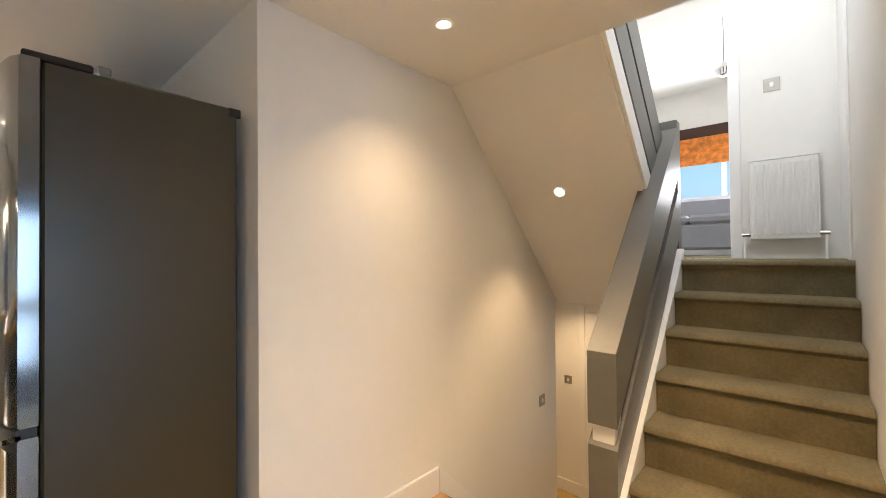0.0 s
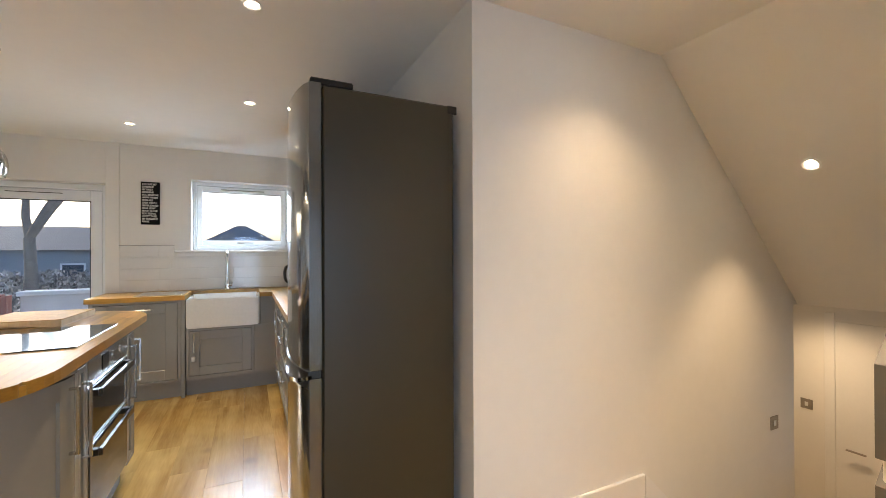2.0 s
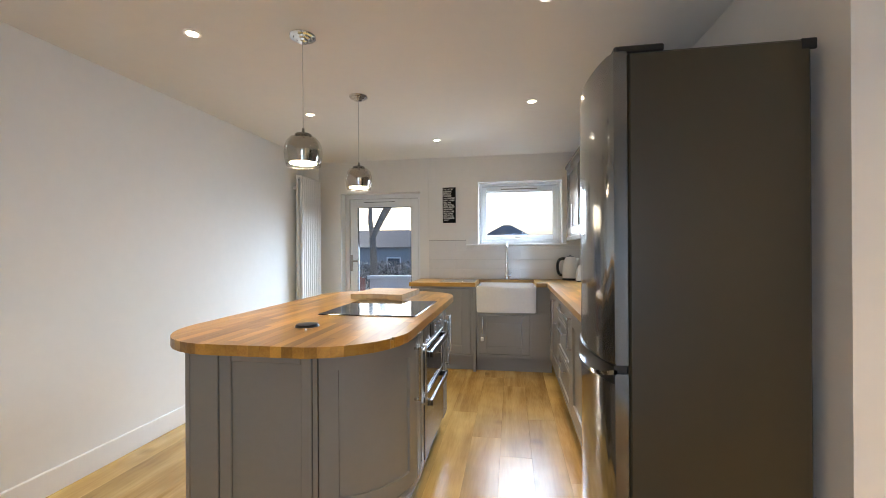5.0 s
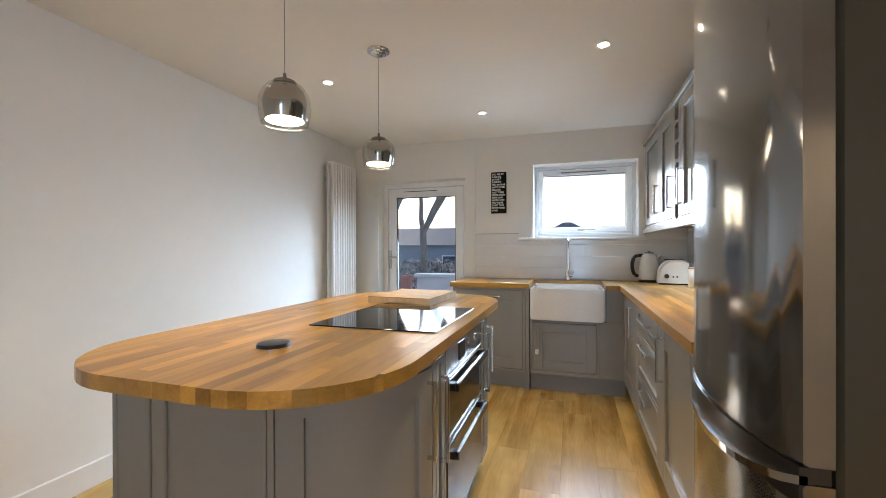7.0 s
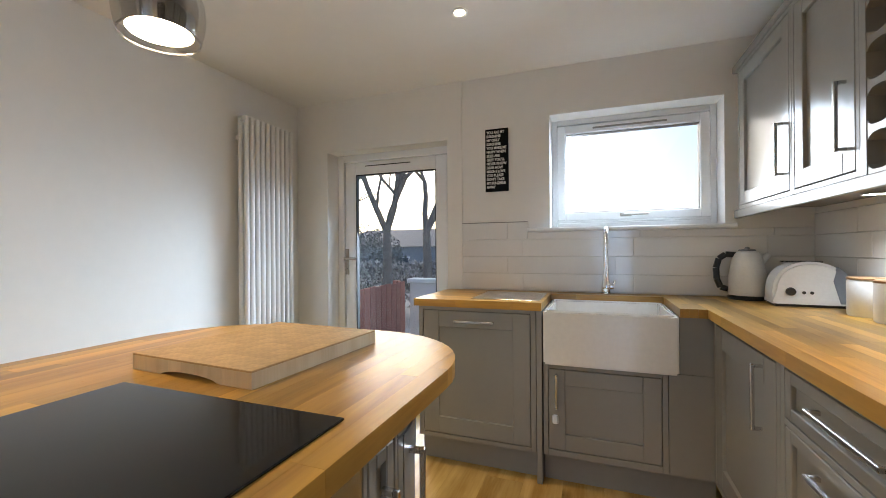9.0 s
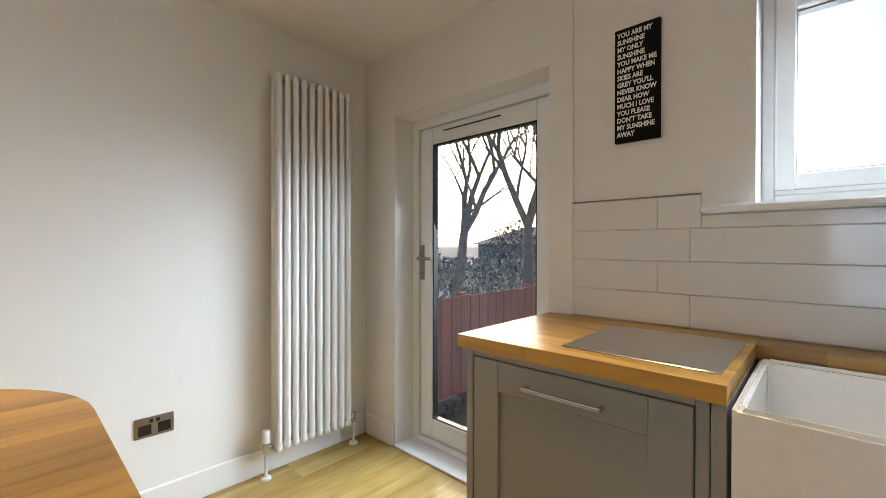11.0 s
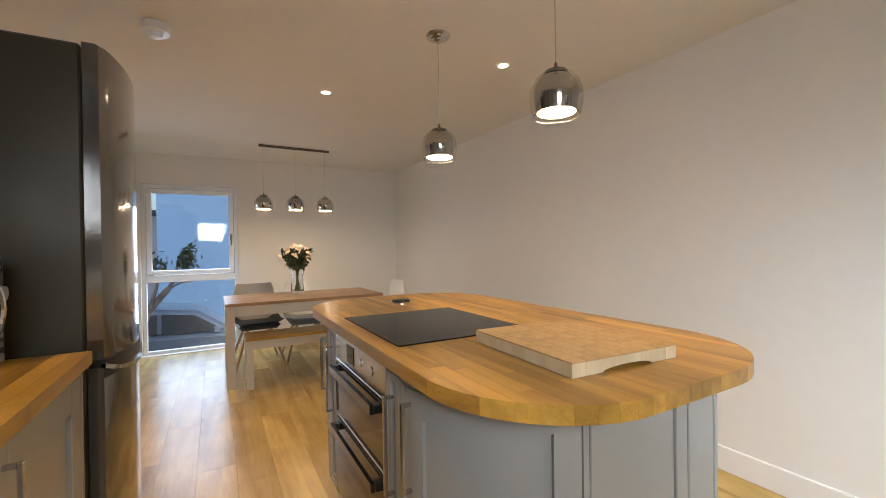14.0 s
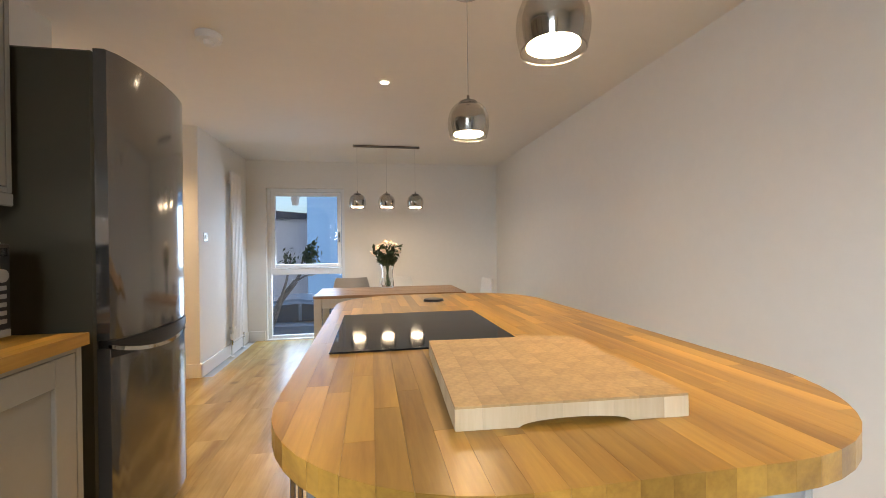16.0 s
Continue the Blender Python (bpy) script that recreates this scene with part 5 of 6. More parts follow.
bm = slab_xz([(0.14, 0.012)] + toast_arc(0, 180) + [(-0.14, 0.012)], -0.08, 0.08)
bmesh.ops.bevel(bm, geom=[e for e in bm.edges if abs(e.verts[0].co.y - e.verts[1].co.y) < 1e-5 and e.verts[0].co.z > 0.03 and e.verts[1].co.z > 0.03], offset=0.014, segments=3, affect="EDGES")
part("body", bm, M_PLASTICW, toaster, smoothing=50)
part("foot", box(-0.13, 0.13, -0.072, 0.072, 0, 0.0118), M_BLACK, toaster)
part("end_cap", slab_xz([(0.098, 0.02), (0.144, 0.02)] + toast_arc(0, 52, 0.004) + [(0.074, 0.120)], -0.083, 0.083), M_CUSHG, toaster, "dark grey end cap", smoothing=50)
k = part("dial", lathe([(0, 0), (0.019, 0), (0.017, 0.014), (0, 0.015)], 18), M_BLACK, toaster)
k.matrix_basis = pose(-0.075, -0.0805, 0.07, 90, 0, 0)
for bx in (-0.028, 0.0):
    k = part("button", lathe([(0, 0), (0.007, 0), (0.007, 0.005), (0, 0.005)], 12), M_BLACK, toaster)
    k.matrix_basis = pose(bx, -0.0805, 0.066, 90, 0, 0)
for sy in (-1, 1):
    part("slot", box(-0.085, 0.05, sy * 0.034 - 0.012, sy * 0.034 + 0.012, 0.2025, 0.2085), M_BLACK, toaster)
for y in (4.315, 4.145, 3.985):
    c = thing("storage_canister", "white enamel storage canister with a pale wooden lid", "canister", pose(0.618, y, WT1), "canisters")
    part("pot", lathe([(0, 0), (0.062, 0), (0.066, 0.006), (0.066, 0.138), (0.063, 0.143), (0, 0.143)], 28), M_PLASTICW, c)
    part("lid", lathe([(0, 0.144), (0.0665, 0.144), (0.0665, 0.151), (0.061, 0.154), (0, 0.154)], 28), M_TABLEW, c, "brown wooden lid")
mw = thing("microwave", "black-fronted microwave oven with a silver case", "microwave", pose(0.258, 2.61, WT1, 0, 0, -90))
part("case", box(-0.24, 0.24, 0.012, 0.36, 0.012, 0.31, 0.006), M_SILVER, mw)
part("door", box(-0.238, 0.125, -0.008, 0.012, 0.035, 0.305, 0.004), M_BLACKGLASS, mw, "black glass door")
cp = part("control_panel", box(0.127, 0.238, -0.008, 0.012, 0.035, 0.305, 0.004), M_BLACK, mw, "black control panel")
part("lower_trim", box(-0.24, 0.24, -0.006, 0.012, 0.012, 0.0345, 0.002), M_SILVER, mw, "silver strip below the door")
part("display", box(0.14, 0.225, -0.0095, -0.0075, 0.265, 0.29), M_BLACKGLASS, cp)
k = part("knob", lathe([(0, 0), (0.022, 0), (0.02, 0.02), (0, 0.021)], 22), M_SILVER, cp)
k.matrix_basis = pose(0.185, -0.008, 0.205, 90, 0, 0)
for i in range(5):
    part("button", box(0.15, 0.22, -0.0105, -0.0075, 0.055 + 0.026 * i, 0.069 + 0.026 * i, 0.001), M_SILVER, cp)
for side, rad, out in ((-1, 0.004, 0.003), (1, 0.008, 0.028)):
    bm, prev = bmesh.new(), None
    for i in range(15):
        a = -1 + 2 * i / 14
        cx, cy, cz = 0.085 + side * 0.045 * (1 - a * a), -0.011 - out * (1 - a * a), 0.17 + 0.125 * a
        ring = [bm.verts.new((cx + rad * math.cos(k * math.pi / 4), cy + rad * math.sin(k * math.pi / 4), cz)) for k in range(8)]
        for k in range(8 if prev else 0):
            bm.faces.new((prev[k], prev[(k + 1) % 8], ring[(k + 1) % 8], ring[k]))
        if i in (0, 14):
            bm.faces.new(ring if i else ring[::-1])
        prev = ring
    part("handle" if side > 0 else "handle_outline", bm, M_CHROME, mw, "bowed chrome handle")
for sx in (-0.2, 0.2):
    for yy in (0.05, 0.32):
        part("foot", rod((sx, yy, 0), (sx, yy, 0.0125), 0.014), M_BLACK, mw)

# ---------------- dining end ----------------
tx0, tx1, ty0, ty1 = -1.80, -0.34, -0.80, -0.04
table = thing("dining_table", "oak-topped dining table with cream painted legs", "table", pose((tx0 + tx1) / 2, (ty0 + ty1) / 2, 0))
hw, hd = (tx1 - tx0) / 2, (ty1 - ty0) / 2
for i in range(5):
    y0 = -hd + 2 * hd * i / 5
    part("top_board", box(-hw, hw, y0 + 0.0005, y0 + 2 * hd / 5 - 0.0005, 0.722, 0.75, 0.002), M_TABLEW, table)
for sy in (-1, 1):
    part("apron", box(-hw + 0.075, hw - 0.075, sy * (hd - 0.03) - 0.011, sy * (hd - 0.03) + 0.011, 0.63, 0.7215, 0.002), M_CREAMW, table)
for sx in (-1, 1):
    part("apron", box(sx * (hw - 0.03) - 0.011, sx * (hw - 0.03) + 0.011, -hd + 0.075, hd - 0.075, 0.63, 0.7215, 0.002), M_CREAMW, table)
    for sy in (-1, 1):
        part("leg", box(sx * (hw - 0.04) - 0.034, sx * (hw - 0.04) + 0.034, sy * (hd - 0.04) - 0.034, sy * (hd - 0.04) + 0.034, 0.0, 0.7215, 0.003), M_CREAMW, table)
bench = thing("dining_bench", "oak-topped bench with cream legs pulled up to the table", "bench", pose(-1.07, -0.09, 0))
part("seat", box(-0.58, 0.58, -0.165, 0.165, 0.425, 0.45, 0.003), M_STAVEX, bench, "golden oak seat board")
for sy in (-1, 1):
    part("apron", box(-0.52, 0.52, sy * 0.13 - 0.01, sy * 0.13 + 0.01, 0.345, 0.4245), M_CREAMW, bench)
for sx in (-1, 1):
    part("apron", box(sx * 0.54 - 0.01, sx * 0.54 + 0.01, -0.10, 0.10, 0.345, 0.4245), M_CREAMW, bench)
    for sy in (-1, 1):
        part("leg", box(sx * 0.545 - 0.028, sx * 0.545 + 0.028, sy * 0.13 - 0.028, sy * 0.13 + 0.028, 0, 0.4245, 0.003), M_CREAMW, bench)


def shell_chair(m, shell, cushion, label):
    """A moulded shell chair on four splayed legs; it faces +y."""
    c = thing("shell_chair", label, "chair", m, "shell chairs")
    bm = bmesh.new()
    nu, nv = 12, 16
    grid = []
    for j in range(nv + 1):
        s = j / nv
        row = []
        for i in range(nu + 1):
            u = -1 + 2 * i / nu
            if s < 0.5:
                y, z = 0.22 - 0.40 * s / 0.5, 0.44 - 0.02 * s / 0.5 - 0.045 * math.sin(math.pi * s / 0.5)
                w = 0.23
            else:
                f = (s - 0.5) / 0.5
                y, z = -0.18 - 0.08 * f ** 0.8 - 0.02 * math.sin(math.pi * f), 0.42 + 0.42 * f
                w = 0.23 - 0.05 * f ** 3
            lift = (0.05 + 0.06 * math.sin(math.pi * min(1, s * 1.1))) * abs(u) ** 2.5
            row.append(bm.verts.new((u * w, y + (0.07 * abs(u) ** 2 if s > 0.5 else 0), z + (lift if s < 0.62 else lift * 0.2))))
        grid.append(row)
    rows_ = [[v.co.copy() for v in row] for row in grid]
    bm.free()
    for name, r0, r1, m_ in (("seat", 0, nv // 2, cushion or shell), ("backrest", nv // 2, nv, shell)):
        bm = bmesh.new()
        grid = [[bm.verts.new(p) for p in row] for row in rows_[r0:r1 + 1]]
        for a, b in zip(grid, grid[1:]):
            for i in range(nu):
                bm.faces.new((a[i], a[i + 1], b[i + 1], b[i]))
        bmesh.ops.recalc_face_normals(bm, faces=bm.faces)
        bmesh.ops.solidify(bm, geom=bm.faces[:], thickness=0.008)
        part(name, bm, m_, c, smoothing=60)
    if cushion:
        part("seat_pad", box(-0.20, 0.20, -0.16, 0.205, 0.388, 0.455, 0.03), cushion, c)
    for sx in (-1, 1):
        for sy in (-1, 1):
            part("leg", rod((sx * 0.24, sy * 0.21, 0.0), (sx * 0.10, sy * 0.10, 0.425), 0.010, 0.016), M_BEECH, c)
    bm = rod((-0.10, 0.10, 0.41), (0.10, -0.10, 0.41), 0.008)
    add_rod(bm, (0.10, 0.10, 0.41), (-0.10, -0.10, 0.41), 0.008)
    part("strut", bm, M_BLACK, c)
    return c


shell_chair(pose(-0.66, -0.84, 0, 0, 0, 4), M_SHELLG, M_CUSHB, "grey moulded chair with a black seat pad")
shell_chair(pose(-1.17, -0.86, 0), M_SHELLW, M_CUSHG, "white moulded chair with a blue-grey seat pad")
shell_chair(pose(-1.93, -0.42, 0, 0, 0, -90), M_SHELLW, None, "white moulded chair at the table's end")

vase = thing("glass_vase", "clear waisted glass vase holding a bouquet", "vase", pose(-1.056, -0.70, 0.75) @ Matrix.Scale(1.22, 4))
part("glass", lathe([(0, 0.0), (0.052, 0.0), (0.058, 0.03), (0.05, 0.09), (0.048, 0.14), (0.058, 0.20), (0.068, 0.235), (0.064, 0.235), (0.054, 0.20), (0.044, 0.14), (0.046, 0.09), (0.052, 0.03), (0.046, 0.012), (0, 0.012)], 32), M_GLASS, vase).visible_shadow = False
flowers = thing("flower_bouquet", "bouquet of pale roses with dark green leaves", "flowers", pose(-1.056, -0.70, 0.766) @ Matrix.Scale(1.16, 4))
rf = random.Random(4)
bm = bmesh.new()
for i in range(30):
    a, r = rf.uniform(0, 6.28), rf.uniform(0.0, 0.036)
    b, q = rf.uniform(-0.4, 0.4) + a, rf.uniform(0.03, 0.13)
    add_rod(bm, (r * math.cos(a + 2.6), r * math.sin(a + 2.6), 0.0), (0.6 * r * math.cos(a), 0.6 * r * math.sin(a), 0.2), 0.0028, n=6)
    add_rod(bm, (0.6 * r * math.cos(a), 0.6 * r * math.sin(a), 0.2), (q * math.cos(b), q * math.sin(b), rf.uniform(0.32, 0.40)), 0.0028, n=6)
part("stalks", bm, M_STALK, flowers)
bm = bmesh.new()
for i in range(130):
    a, q, z = rf.uniform(0, 6.28), 0.16 * math.sqrt(rf.random()), rf.uniform(0.21, 0.38)
    q *= 0.45 + 0.55 * (z - 0.21) / 0.17
    m = pose(q * math.cos(a), q * math.sin(a), z, rf.uniform(-60, 60), rf.uniform(-60, 60), rf.uniform(0, 360))
    L, Wd = rf.uniform(0.03, 0.05), rf.uniform(0.012, 0.02)
    vs = [bm.verts.new(m @ Vector(p)) for p in ((-L, 0, 0), (-L * 0.3, -Wd, 0.004), (L * 0.4, -Wd * 0.8, 0.004), (L, 0, -0.004), (L * 0.4, Wd * 0.8, 0.004), (-L * 0.3, Wd, 0.004))]
    bm.faces.new((vs[0], vs[1], vs[2], vs[3]))
    bm.faces.new((vs[0], vs[3], vs[4], vs[5]))
tagged(part("leaves", bm, M_FOLIAGE, flowers), kind="stuff")
for i in range(15):
    a, q = i * 2.4, 0.135 * math.sqrt((i + 0.4) / 15)
    bm = bmesh.new()
    for ring, nn, rr in ((0, 4, 0.010), (1, 6, 0.020), (2, 7, 0.029)):
        for k in range(nn):
            b = 6.283 * k / nn + ring * 0.5
            m = pose(rr * math.cos(b), rr * math.sin(b), 0.006 - ring * 0.006, 0, 0, math.degrees(b)) @ pose(0, 0, 0, 0, 62 - ring * 18, 0)
            vs = [bm.verts.new(m @ Vector(p)) for p in ((-0.014, -0.010, 0), (-0.014, 0.010, 0), (0.006, 0.014, 0.002), (0.014, 0.0, 0.0), (0.006, -0.014, 0.002))]
            bm.faces.new(vs)
    f_ = part("rose", bm, M_PETAL, flowers)
    f_.matrix_basis = pose(q * math.cos(a), q * math.sin(a), 0.435 - 0.9 * q * q / 0.13, 40 * q / 0.13 * math.sin(a) * -1, 40 * q / 0.13 * math.cos(a), i * 40)

# ---------------- outside ----------------
GN, GS = -0.45, -1.38
bm = bmesh.new()
prof = [(-2500, GS), (-2.05, GS), (-1.5, -1.6), (5.17, -1.6), (5.20, GN), (30, GN - 0.1), (2500, GN - 0.1)]
xs = [-2500, -20, 0, 20, 2500]
vv = [[bm.verts.new((x, y, z)) for x in xs] for y, z in prof]
for a, b in zip(vv, vv[1:]):
    for i in range(len(xs) - 1):
        bm.faces.new((a[i], a[i + 1], b[i + 1], b[i]))
structure("ground", bm, M_GROUND, "frosted winter ground around the house")
structure("road", box(-60, 60, -7.2, -2.6, GS - 0.05, GS + 0.006), M_ASPHALT, "dark asphalt street in front of the house")
structure("pavement_patio", box(-3.3, 3, 5.2, 8.0, GN - 0.1, GN + 0.01), M_BRICKED, "dark paved patio behind the house")
fence = thing("garden_fence", "red-brown stained board fence beside the patio", "fence", pose(-3.2, 5.3, GN))
for i in range(18):
    y = 0.15 * i
    bm = box(-0.011, 0.011, y + 0.004, y + 0.146, 0.16, 1.14 + 0.006 * ((i * 7) % 3 - 1), 0.003)
    part("board", bm, M_FENCE, fence)
for z in (0.3, 0.95):
    part("rail", box(-0.06, -0.0115, 0, 2.7, z - 0.035, z + 0.035), M_FENCE, fence)
for y in (0.03, 1.35, 2.64):
    part("post", box(-0.15, -0.0605, y - 0.045, y + 0.045, 0, 1.16), M_FENCE, fence)
edging = thing("brick_edging", "low grey brick edging along the fence foot", "edging", pose(-3.13, 5.3, GN + 0.01))
eb = None
for row in range(2):
    for i in range(22):
        if eb is None:
            e_ = part("brick", box(-0.05, 0.05, 0.003, 0.107, 0.0, 0.068, 0.006), M_BRICKED, edging)
            eb = e_.data
        else:
            e_ = new("brick", eb)
            e_.parent = edging
        e_.location = (0.0 if row == 0 else -0.02, 0.12 * i + 0.05 * row, 0.072 * row)
gw = thing("garden_wall", "white rendered garden wall with a pale coping", "wall", pose(0, 8.1, GN))
part("render", box(-3.1, 4.0, -0.1, 0.1, 0, 1.12), M_RENDER, gw)
part("coping", box(-3.14, 4.05, -0.14, 0.14, 1.121, 1.19, 0.01), M_RENDER, gw)


def bare_tree(m, height, seed, spread, label):
    """A leafless tree: a tapered trunk that forks again and again."""
    c = thing("bare_tree", label, "tree", m, "garden trees")
    r = random.Random(seed)
    sets = {"trunk": ([], []), "limbs": ([], []), "twigs": ([], [])}

    def limb(kind, a, b, r0, r1, n):
        vs, fs = sets[kind]
        d = (b - a).normalized()
        u = d.orthogonal().normalized()
        w = d.cross(u)
        k0 = len(vs)
        for c_, rr in ((a, r0), (b, r1)):
            for k in range(n):
                vs.append(c_ + (u * math.cos(6.2832 * k / n) + w * math.sin(6.2832 * k / n)) * rr)
        for k in range(n):
            q = (k + 1) % n
            fs.append((k0 + k, k0 + q, k0 + n + q, k0 + n + k))

    def grow(a, d, length, rad, level):
        rad = max(rad, 0.0075)
        kind = "trunk" if level == 0 else "limbs" if level < 3 else "twigs"
        seg = 3 if level < 3 else 2
        p = a.copy()
        for k in range(seg):
            d = (d + Vector((r.uniform(-1, 1), r.uniform(-1, 1), r.uniform(-0.3, 0.5))) * (0.10 + 0.05 * level)).normalized()
            q = p + d * (length / seg)
            limb(kind, p, q, rad * (1 - 0.3 * k / seg), rad * (1 - 0.3 * (k + 1) / seg), 9 if level < 2 else 5 if level < 4 else 3)
            p = q
            if 1 <= level < 7 and k < seg - 1 and r.random() < (0.6 if level < 5 else 0.45):
                side = (d + Vector((r.uniform(-1, 1), r.uniform(-1, 1), r.uniform(-0.2, 0.7))) * 0.9).normalized()
                grow(p, side, length * r.uniform(0.45, 0.75), rad * 0.5, level + 1)
        if level < 7:
            for k in range(2 if level else 3):
                side = (d + Vector((r.uniform(-1, 1), r.uniform(-1, 1), r.uniform(0.0, 0.6))) * spread).normalized()
                grow(p, side, length * r.uniform(0.65, 0.9), rad * (0.60 if level < 2 else 0.52), level + 1)

    grow(Vector((0, 0, -0.1)), Vector((0.05, 0, 1)), height * 0.24, height * 0.0145, 0)
    for kind, (vs, fs) in sets.items():
        me = bpy.data.meshes.new(kind)
        me.from_pydata(vs, [], fs)
        me.materials.append(M_BARK)
        if kind != "twigs":
            smooth(me, 60)
        t_ = new(kind, me)
        t_.parent = c
        if kind == "twigs":
            tagged(t_, kind="stuff")
    return c


bare_tree(pose(-4.08, 11.0, GN), 9.0, 3, 0.75, "bare winter tree with a pale forked trunk")
bare_tree(pose(-4.95, 10.6, GN), 9.0, 11, 0.85, "bare winter tree with spreading limbs")
bare_tree(pose(-6.0, 9.5, GN), 8.5, 5, 0.8, "slender bare winter tree")


def hedge(name, m, sx, sy, sz, n, seed, label, lumpy=False, material=M_HEDGE):
    r = random.Random(seed)
    bm = bmesh.new()
    for i in range(n):
        if lumpy:
            d = Vector((r.gauss(0, 1), r.gauss(0, 1), abs(r.gauss(0, 1)))).normalized() * r.uniform(0.75, 1.08)
            p = Vector((d.x * sx / 2, d.y * sy / 2, d.z * sz))
        else:
            p = Vector((r.uniform(-sx / 2, sx / 2), r.uniform(-sy / 2, sy / 2), sz * (1 - r.random() ** 2 * 0.9) * r.uniform(0.85, 1.08)))
        s = r.uniform(0.03, 0.09)
        q = pose(*p, r.uniform(0, 360), r.uniform(0, 360), r.uniform(0, 360))
        bm.faces.new([bm.verts.new(q @ Vector(v)) for v in ((-s, 0, 0), (0, -s * 0.5, 0), (s, 0, 0), (0, s * 0.5, 0))])
    ob = obj(name, bm, material, 0)
    ob.matrix_world = m
    return tagged(ob, label, "hedge", kind="stuff")


hedge("garden_hedge", pose(-7, 11.8, GN), 16, 1.4, 1.25, 14000, 2, "frosty leafless hedge behind the garden wall")
hedge("round_bush", pose(-10.5, 19, GN - 0.1), 4.2, 3.0, 2.8, 5000, 6, "large dark rounded bush", True, M_BUSH)
hedge("evergreen_thicket", pose(-16.5, 14.5, GN - 0.1), 9.0, 6.0, 4.6, 12000, 9, "tall dark evergreen thicket behind the garden", True, M_BUSH)


def house(m, w, d, eaves, ridge, label, wallm, hip=0.3, rows=1):
    c = thing("far_house", label, "house", m, "far houses")
    part("wall", box(-w / 2, w / 2, -d / 2, d / 2, 0, eaves), wallm, c)
    bm = bmesh.new()
    o = 0.4
    b = [bm.verts.new(p) for p in ((-w / 2 - o, -d / 2 - o, eaves), (w / 2 + o, -d / 2 - o, eaves), (w / 2 + o, d / 2 + o, eaves), (-w / 2 - o, d / 2 + o, eaves))]
    t = [bm.verts.new((-w / 2 * hip, 0, ridge)), bm.verts.new((w / 2 * hip, 0, ridge))]
    for f in ((b[0], b[1], t[1], t[0]), (b[1], b[2], t[1]), (b[2], b[3], t[0], t[1]), (b[3], b[0], t[0]), (b[3], b[2], b[1], b[0])):
        bm.faces.new(f)
    part("roof", bm, M_ROOF, c, smoothing=0)
    for i in range(3):
        x = -w / 3 + w / 3 * i
        win = part("window", box(x - 0.6, x + 0.6, -d / 2 - 0.05, -d / 2 + 0.02, eaves - 2.0, eaves - 0.8), M_UPVC, c)
        part("pane", box(x - 0.5, x + 0.5, -d / 2 - 0.07, -d / 2 - 0.051, eaves - 1.9, eaves - 0.9), M_CARGLASS, win)
    return c


house(pose(-0.9, 62, GN - 0.1), 7.6, 7, 3.2, 5.4, "far house with a slate hipped roof", M_RENDER, 0.15)
house(pose(-15, 36, GN - 0.1), 16, 8, 2.0, 3.6, "long low grey house behind the trees", M_FARWALL, 0.7)

# street side
bh_ = thing("street_building", "rendered house front across the street, tinted dusk blue", "building", pose(0, -9.5, GS))
part("wall", box(-14, 1.1, -6, 0, 0, 7.5), M_DUSKWALL, bh_)
part("roof", slab_xz([(-14.3, 7.5), (1.4, 7.5), (-6.5, 10.5)], -6.3, 0.3), M_ROOF, bh_)
white = thing("white_house", "white rendered house down the street", "building", pose(5.5, -16, GS))
part("wall", box(-4, 6, -6, 0, 0, 4.0), M_RENDER, white)
part("roof", slab_xz([(-4.3, 4.0), (6.3, 4.0), (6.3, 4.15), (1, 4.6), (-4.3, 4.15)], -6.3, 0.3), M_ROOF, white)
for x in (1.9, 4.4):
    win = part("window", box(x - 0.5, x + 0.5, -0.02, 0.05, 2.2, 3.4), M_UPVC, white)
    part("pane", box(x - 0.42, x + 0.42, 0.051, 0.06, 2.28, 3.32), M_CARGLASS, win)
lantern = thing("wall_lantern", "lantern on a bracket at the house corner", "lantern", pose(1.42, -9.32, 2.55))
part("head", lathe([(0, 0.0), (0.09, 0.0), (0.15, 0.34), (0.17, 0.36), (0.05, 0.48), (0, 0.5)], 6), M_SILVER, lantern)
part("bracket", rod((0, 0, 0.49), (-0.33, -0.19, 0.55), 0.02), M_BLACK, lantern)


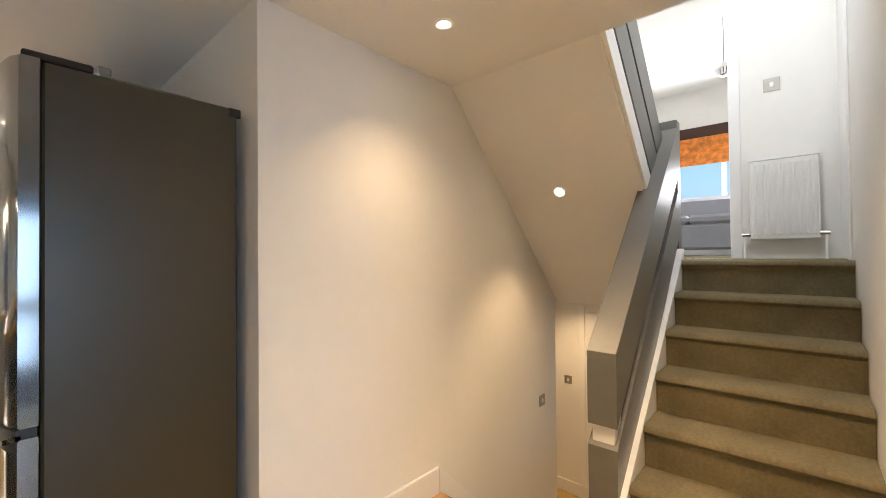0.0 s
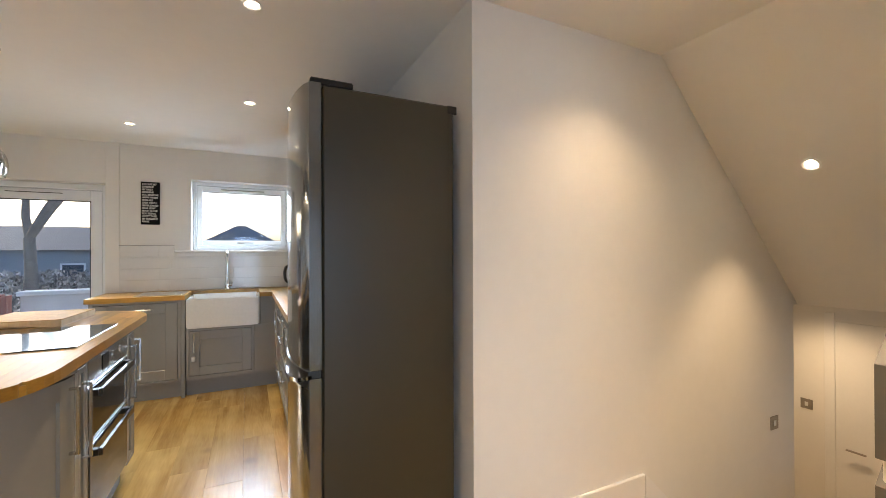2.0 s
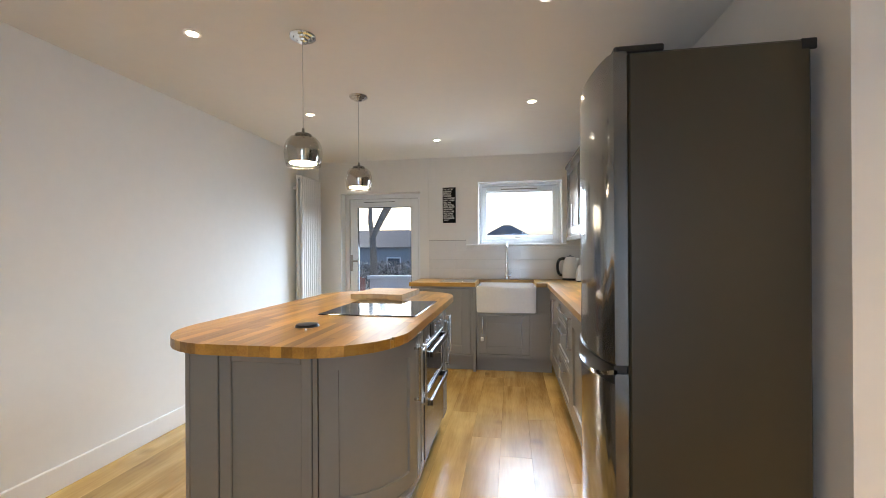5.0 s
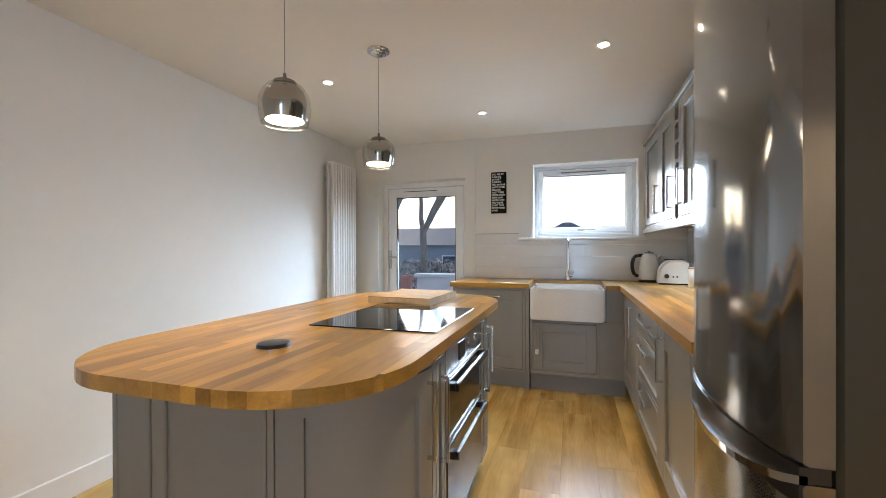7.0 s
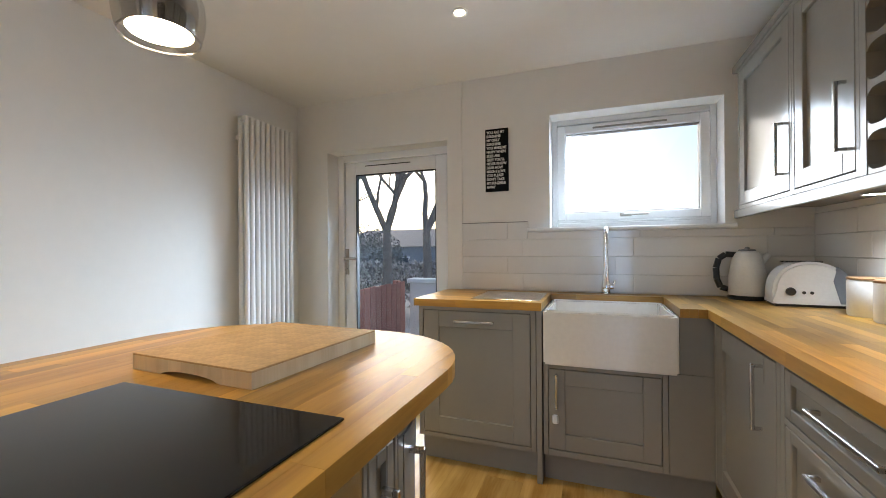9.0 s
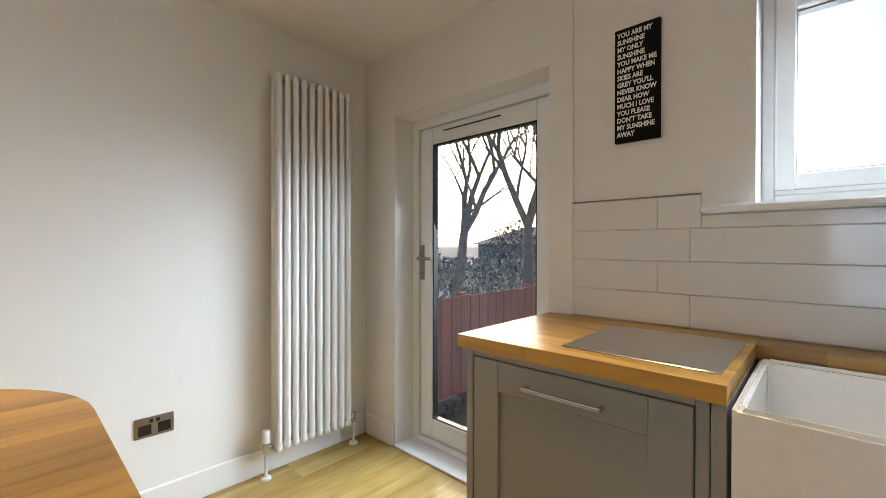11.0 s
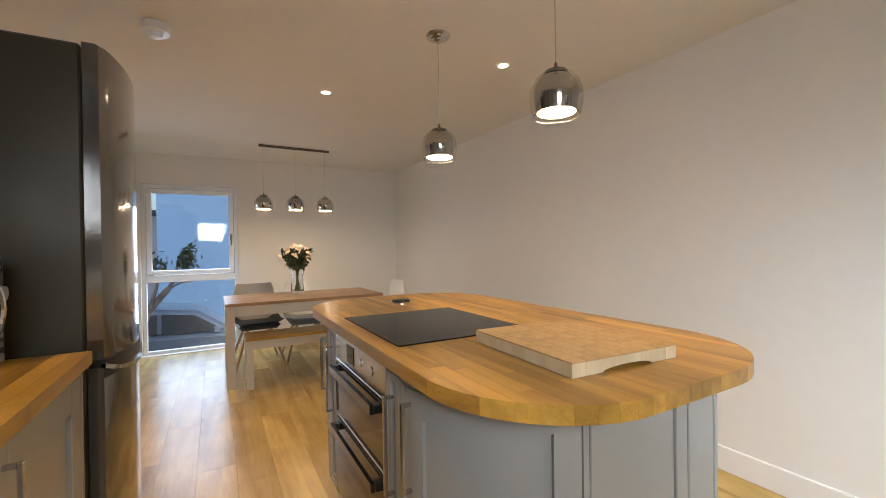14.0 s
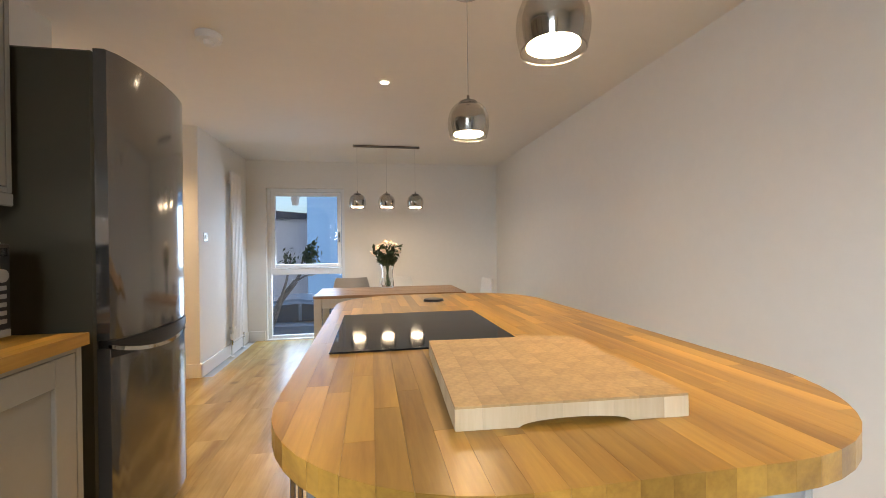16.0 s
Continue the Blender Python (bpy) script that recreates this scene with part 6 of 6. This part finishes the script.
def car(m, label):
    c = thing("parked_car", label, "car", m)
    low = [(-2.0, 0.35), (-2.05, 0.62), (-1.95, 0.80), (-1.1, 0.92), (0.9, 0.98), (1.85, 0.92), (2.0, 0.75), (2.02, 0.35)]
    bm = slab_xz(low, -0.82, 0.82)
    bmesh.ops.bevel(bm, geom=[e for e in bm.edges if abs(e.verts[0].co.y - e.verts[1].co.y) < 1e-4], offset=0.07, segments=3, affect="EDGES")
    part("body", bm, M_CAR, c)
    cab = [(-1.25, 0.90), (-0.55, 1.38), (0.2, 1.46), (1.1, 1.38), (1.75, 0.93)]
    bm = slab_xz(cab, -0.70, 0.70)
    bmesh.ops.bevel(bm, geom=[e for e in bm.edges if abs(e.verts[0].co.y - e.verts[1].co.y) < 1e-4], offset=0.09, segments=3, affect="EDGES")
    part("roof", bm, M_CAR, c)
    for s in (-1, 1):
        part("side_window", slab_xz([(-0.98, 0.97), (-0.5, 1.30), (0.05, 1.36), (0.05, 0.97)], s * 0.702 - 0.005, s * 0.702 + 0.005), M_CARGLASS, c)
        part("side_window", slab_xz([(0.12, 0.97), (0.12, 1.36), (0.95, 1.30), (1.35, 0.97)], s * 0.702 - 0.005, s * 0.702 + 0.005), M_CARGLASS, c)
        part("mirror", box(-0.95, -0.80, s * 0.86 - 0.07, s * 0.86 + 0.07, 0.93, 1.06, 0.03), M_CAR, c)
        part("tail_light", box(1.88, 1.98, s * 0.7 - 0.1, s * 0.7 + 0.1, 0.70, 0.88, 0.02), M_BLIND, c)
        for x in (-1.28, 1.25):
            w = part("wheel", rod((x, s * 0.70, 0.31), (x, s * 0.85, 0.31), 0.31, n=28), M_RUBBER, c)
            part("rim", rod((x, s * 0.851, 0.31), (x, s * 0.86, 0.31), 0.20, n=20), M_SILVER, w)
    return c


car(pose(0.62, -6.2, GS + 0.006, 0, 0, 2), "silver-blue hatchback parked by the kerb")

# pollarded shrub by the front window
shrub = thing("front_shrub", "gnarled pruned shrub with leafy tips by the window", "shrub", pose(1.05, -2.9, GS))
rs = random.Random(12)
bm, tips = bmesh.new(), []
SHRUB_LIMBS = (((0, 0), (-0.08, 0.55), (-0.28, 1.15), (-0.50, 1.76), (-0.74, 2.06)), ((-0.74, 2.06), (-0.88, 2.14), (-1.00, 2.15), (-1.14, 2.21)), ((-0.74, 2.06), (-0.86, 2.26), (-0.96, 2.40), (-1.0, 2.58)),
         ((-0.52, 1.80), (-0.60, 2.05), (-0.64, 2.25), (-0.67, 2.42)), ((-0.78, 2.10), (-0.82, 2.30), (-0.90, 2.48)))
for n_, limb_ in enumerate(SHRUB_LIMBS):
    r0, r1 = ((0.075, 0.040), (0.016, 0.007), (0.026, 0.012), (0.024, 0.010), (0.020, 0.010))[n_]
    for k in range(len(limb_) - 1):
        (xa, za), (xb, zb_) = limb_[k], limb_[k + 1]
        ya, yb = 0.02 * math.sin(3 * xa + n_), 0.02 * math.sin(3 * xb + n_)
        f0, f1 = k / (len(limb_) - 1), (k + 1) / (len(limb_) - 1)
        add_rod(bm, (xa, ya, za), (xb, yb, zb_), r0 + (r1 - r0) * f0, r0 + (r1 - r0) * f1, n=9)
    if n_ > 1:
        xa, za = limb_[-1]
        for k in range(3):
            tips.append((Vector((xa + rs.uniform(-0.03, 0.03), rs.uniform(-0.05, 0.05), za - 0.03 - 0.06 * k)), 0.8 if n_ != 3 else 0.5))
part("branches", bm, M_BARK, shrub)
bm = bmesh.new()
for p, f in tips:
    for i in range(int(34 * f)):
        o = Vector((rs.gauss(0, 0.06), rs.gauss(0, 0.06), rs.gauss(0.04, 0.06)))
        m = Matrix.Translation(p + o) @ pose(0, 0, 0, rs.uniform(-70, 70), rs.uniform(-70, 70), rs.uniform(0, 360))
        L = rs.uniform(0.035, 0.065)
        bm.faces.new([bm.verts.new(m @ Vector(v)) for v in ((-L, 0, 0), (0, -L * 0.4, 0.003), (L, 0, 0), (0, L * 0.4, 0.003))])
tagged(part("leaves", bm, M_FOLIAGE, shrub, smoothing=0), kind="stuff")

# ---------------- wall tiles ----------------
TH, TW = 0.112, 0.66


def tiles(name, m, length, label, cut):
    """Rows of flat white tiles in brick bond; the wall at local y = 0, front -y. cut(x0, x1, row): how high the row may go."""
    c = tagged(new(name), label, kind="structure")
    c.matrix_world = m
    part("grout", box(0, length, -0.003, 0, 0.0, 0.295 if cut == 1 else 0.44), M_GROUT, c)
    cache, rt = {}, random.Random(len(name))
    for row in range(4):
        x = -0.287 if row % 2 else -0.187
        while x < length - 0.005:
            a, b = max(0.0, x), min(length, x + TW)
            h = TH
            top = row * TH + h
            lim = 9.0
            if cut == 1 and b > 0.505:
                lim = 0.380
                if a < 0.505 and top > lim:
                    b = 0.505
                    lim = 9.0
            if top > lim:
                h = lim - row * TH
            key = (round(b - a, 4), round(h, 4))
            if b - a > 0.012 and h > 0.012:
                if key not in cache:
                    t_ = part("tile", box(0.0002, b - a - 0.0002, -0.0095, -0.0031, 0.0007, h - 0.0007, 0.0018), M_TILE, c, smoothing=0)
                    cache[key] = t_.data
                else:
                    t_ = new("tile", cache[key])
                    t_.parent = c
                t_.location = (a, 0, row * TH)
                t_.rotation_euler = (radians(rt.uniform(-0.35, 0.35)), 0, radians(rt.uniform(-0.2, 0.2)))
            x = b if (cut == 1 and b == 0.505) else x + TW
    return c


tiles("wall_tiles_north", pose(-1.307, YN, 0.917), 2.0, "glazed white wall tiles behind the sink", 1)
tiles("wall_tiles_east", pose(0.70, 4.92, 0.917, 0, 0, -90), 2.66, "glazed white wall tiles behind the worktop", 0)
structure("trim_tile_edge", box(-1.315, -1.308, YN - 0.011, YN, 0.916, 1.370), M_TRIMGREY, "thin grey tile edge trim")
structure("trim_tile_top", box(-1.308, -0.803, YN - 0.011, YN, 1.3655, 1.370), M_TRIMGREY, "thin grey tile edge trim")

# ---------------- floor boards ----------------
floor = tagged(new("floor"), "pale oak board floor", kind="structure")
rngf = random.Random(21)
PWID, cache = 0.192, {}
x = XW
i = 0
while x < 1.62:
    x1 = min(x + PWID, 1.62)
    y = YS - rngf.uniform(0.1, 1.2)
    lo_y, hi_y = (YS, YN) if x1 <= XE + 0.03 else (-0.26, 1.51)
    while y < hi_y:
        y1 = y + 1.285
        a, b = max(y, lo_y), min(y1, hi_y)
        if b - a > 0.02:
            key = (round(b - a, 3), round(x1 - x, 3))
            if key not in cache:
                bm = box(0.0002, x1 - x - 0.0002, 0.0002, b - a - 0.0002, -0.012, 0.0)
                es = [e for e in bm.edges if e.verts[0].co.z > -0.001 and e.verts[1].co.z > -0.001]
                bmesh.ops.bevel(bm, geom=es, offset=0.0006, segments=1, affect="EDGES")
                f_ = part("plank", bm, M_FLOOR, floor, smoothing=0)
                cache[key] = f_.data
            else:
                f_ = new("plank", cache[key])
                f_.parent = floor
            f_.location = (x, a, 0)
        y = y1
    x = x1
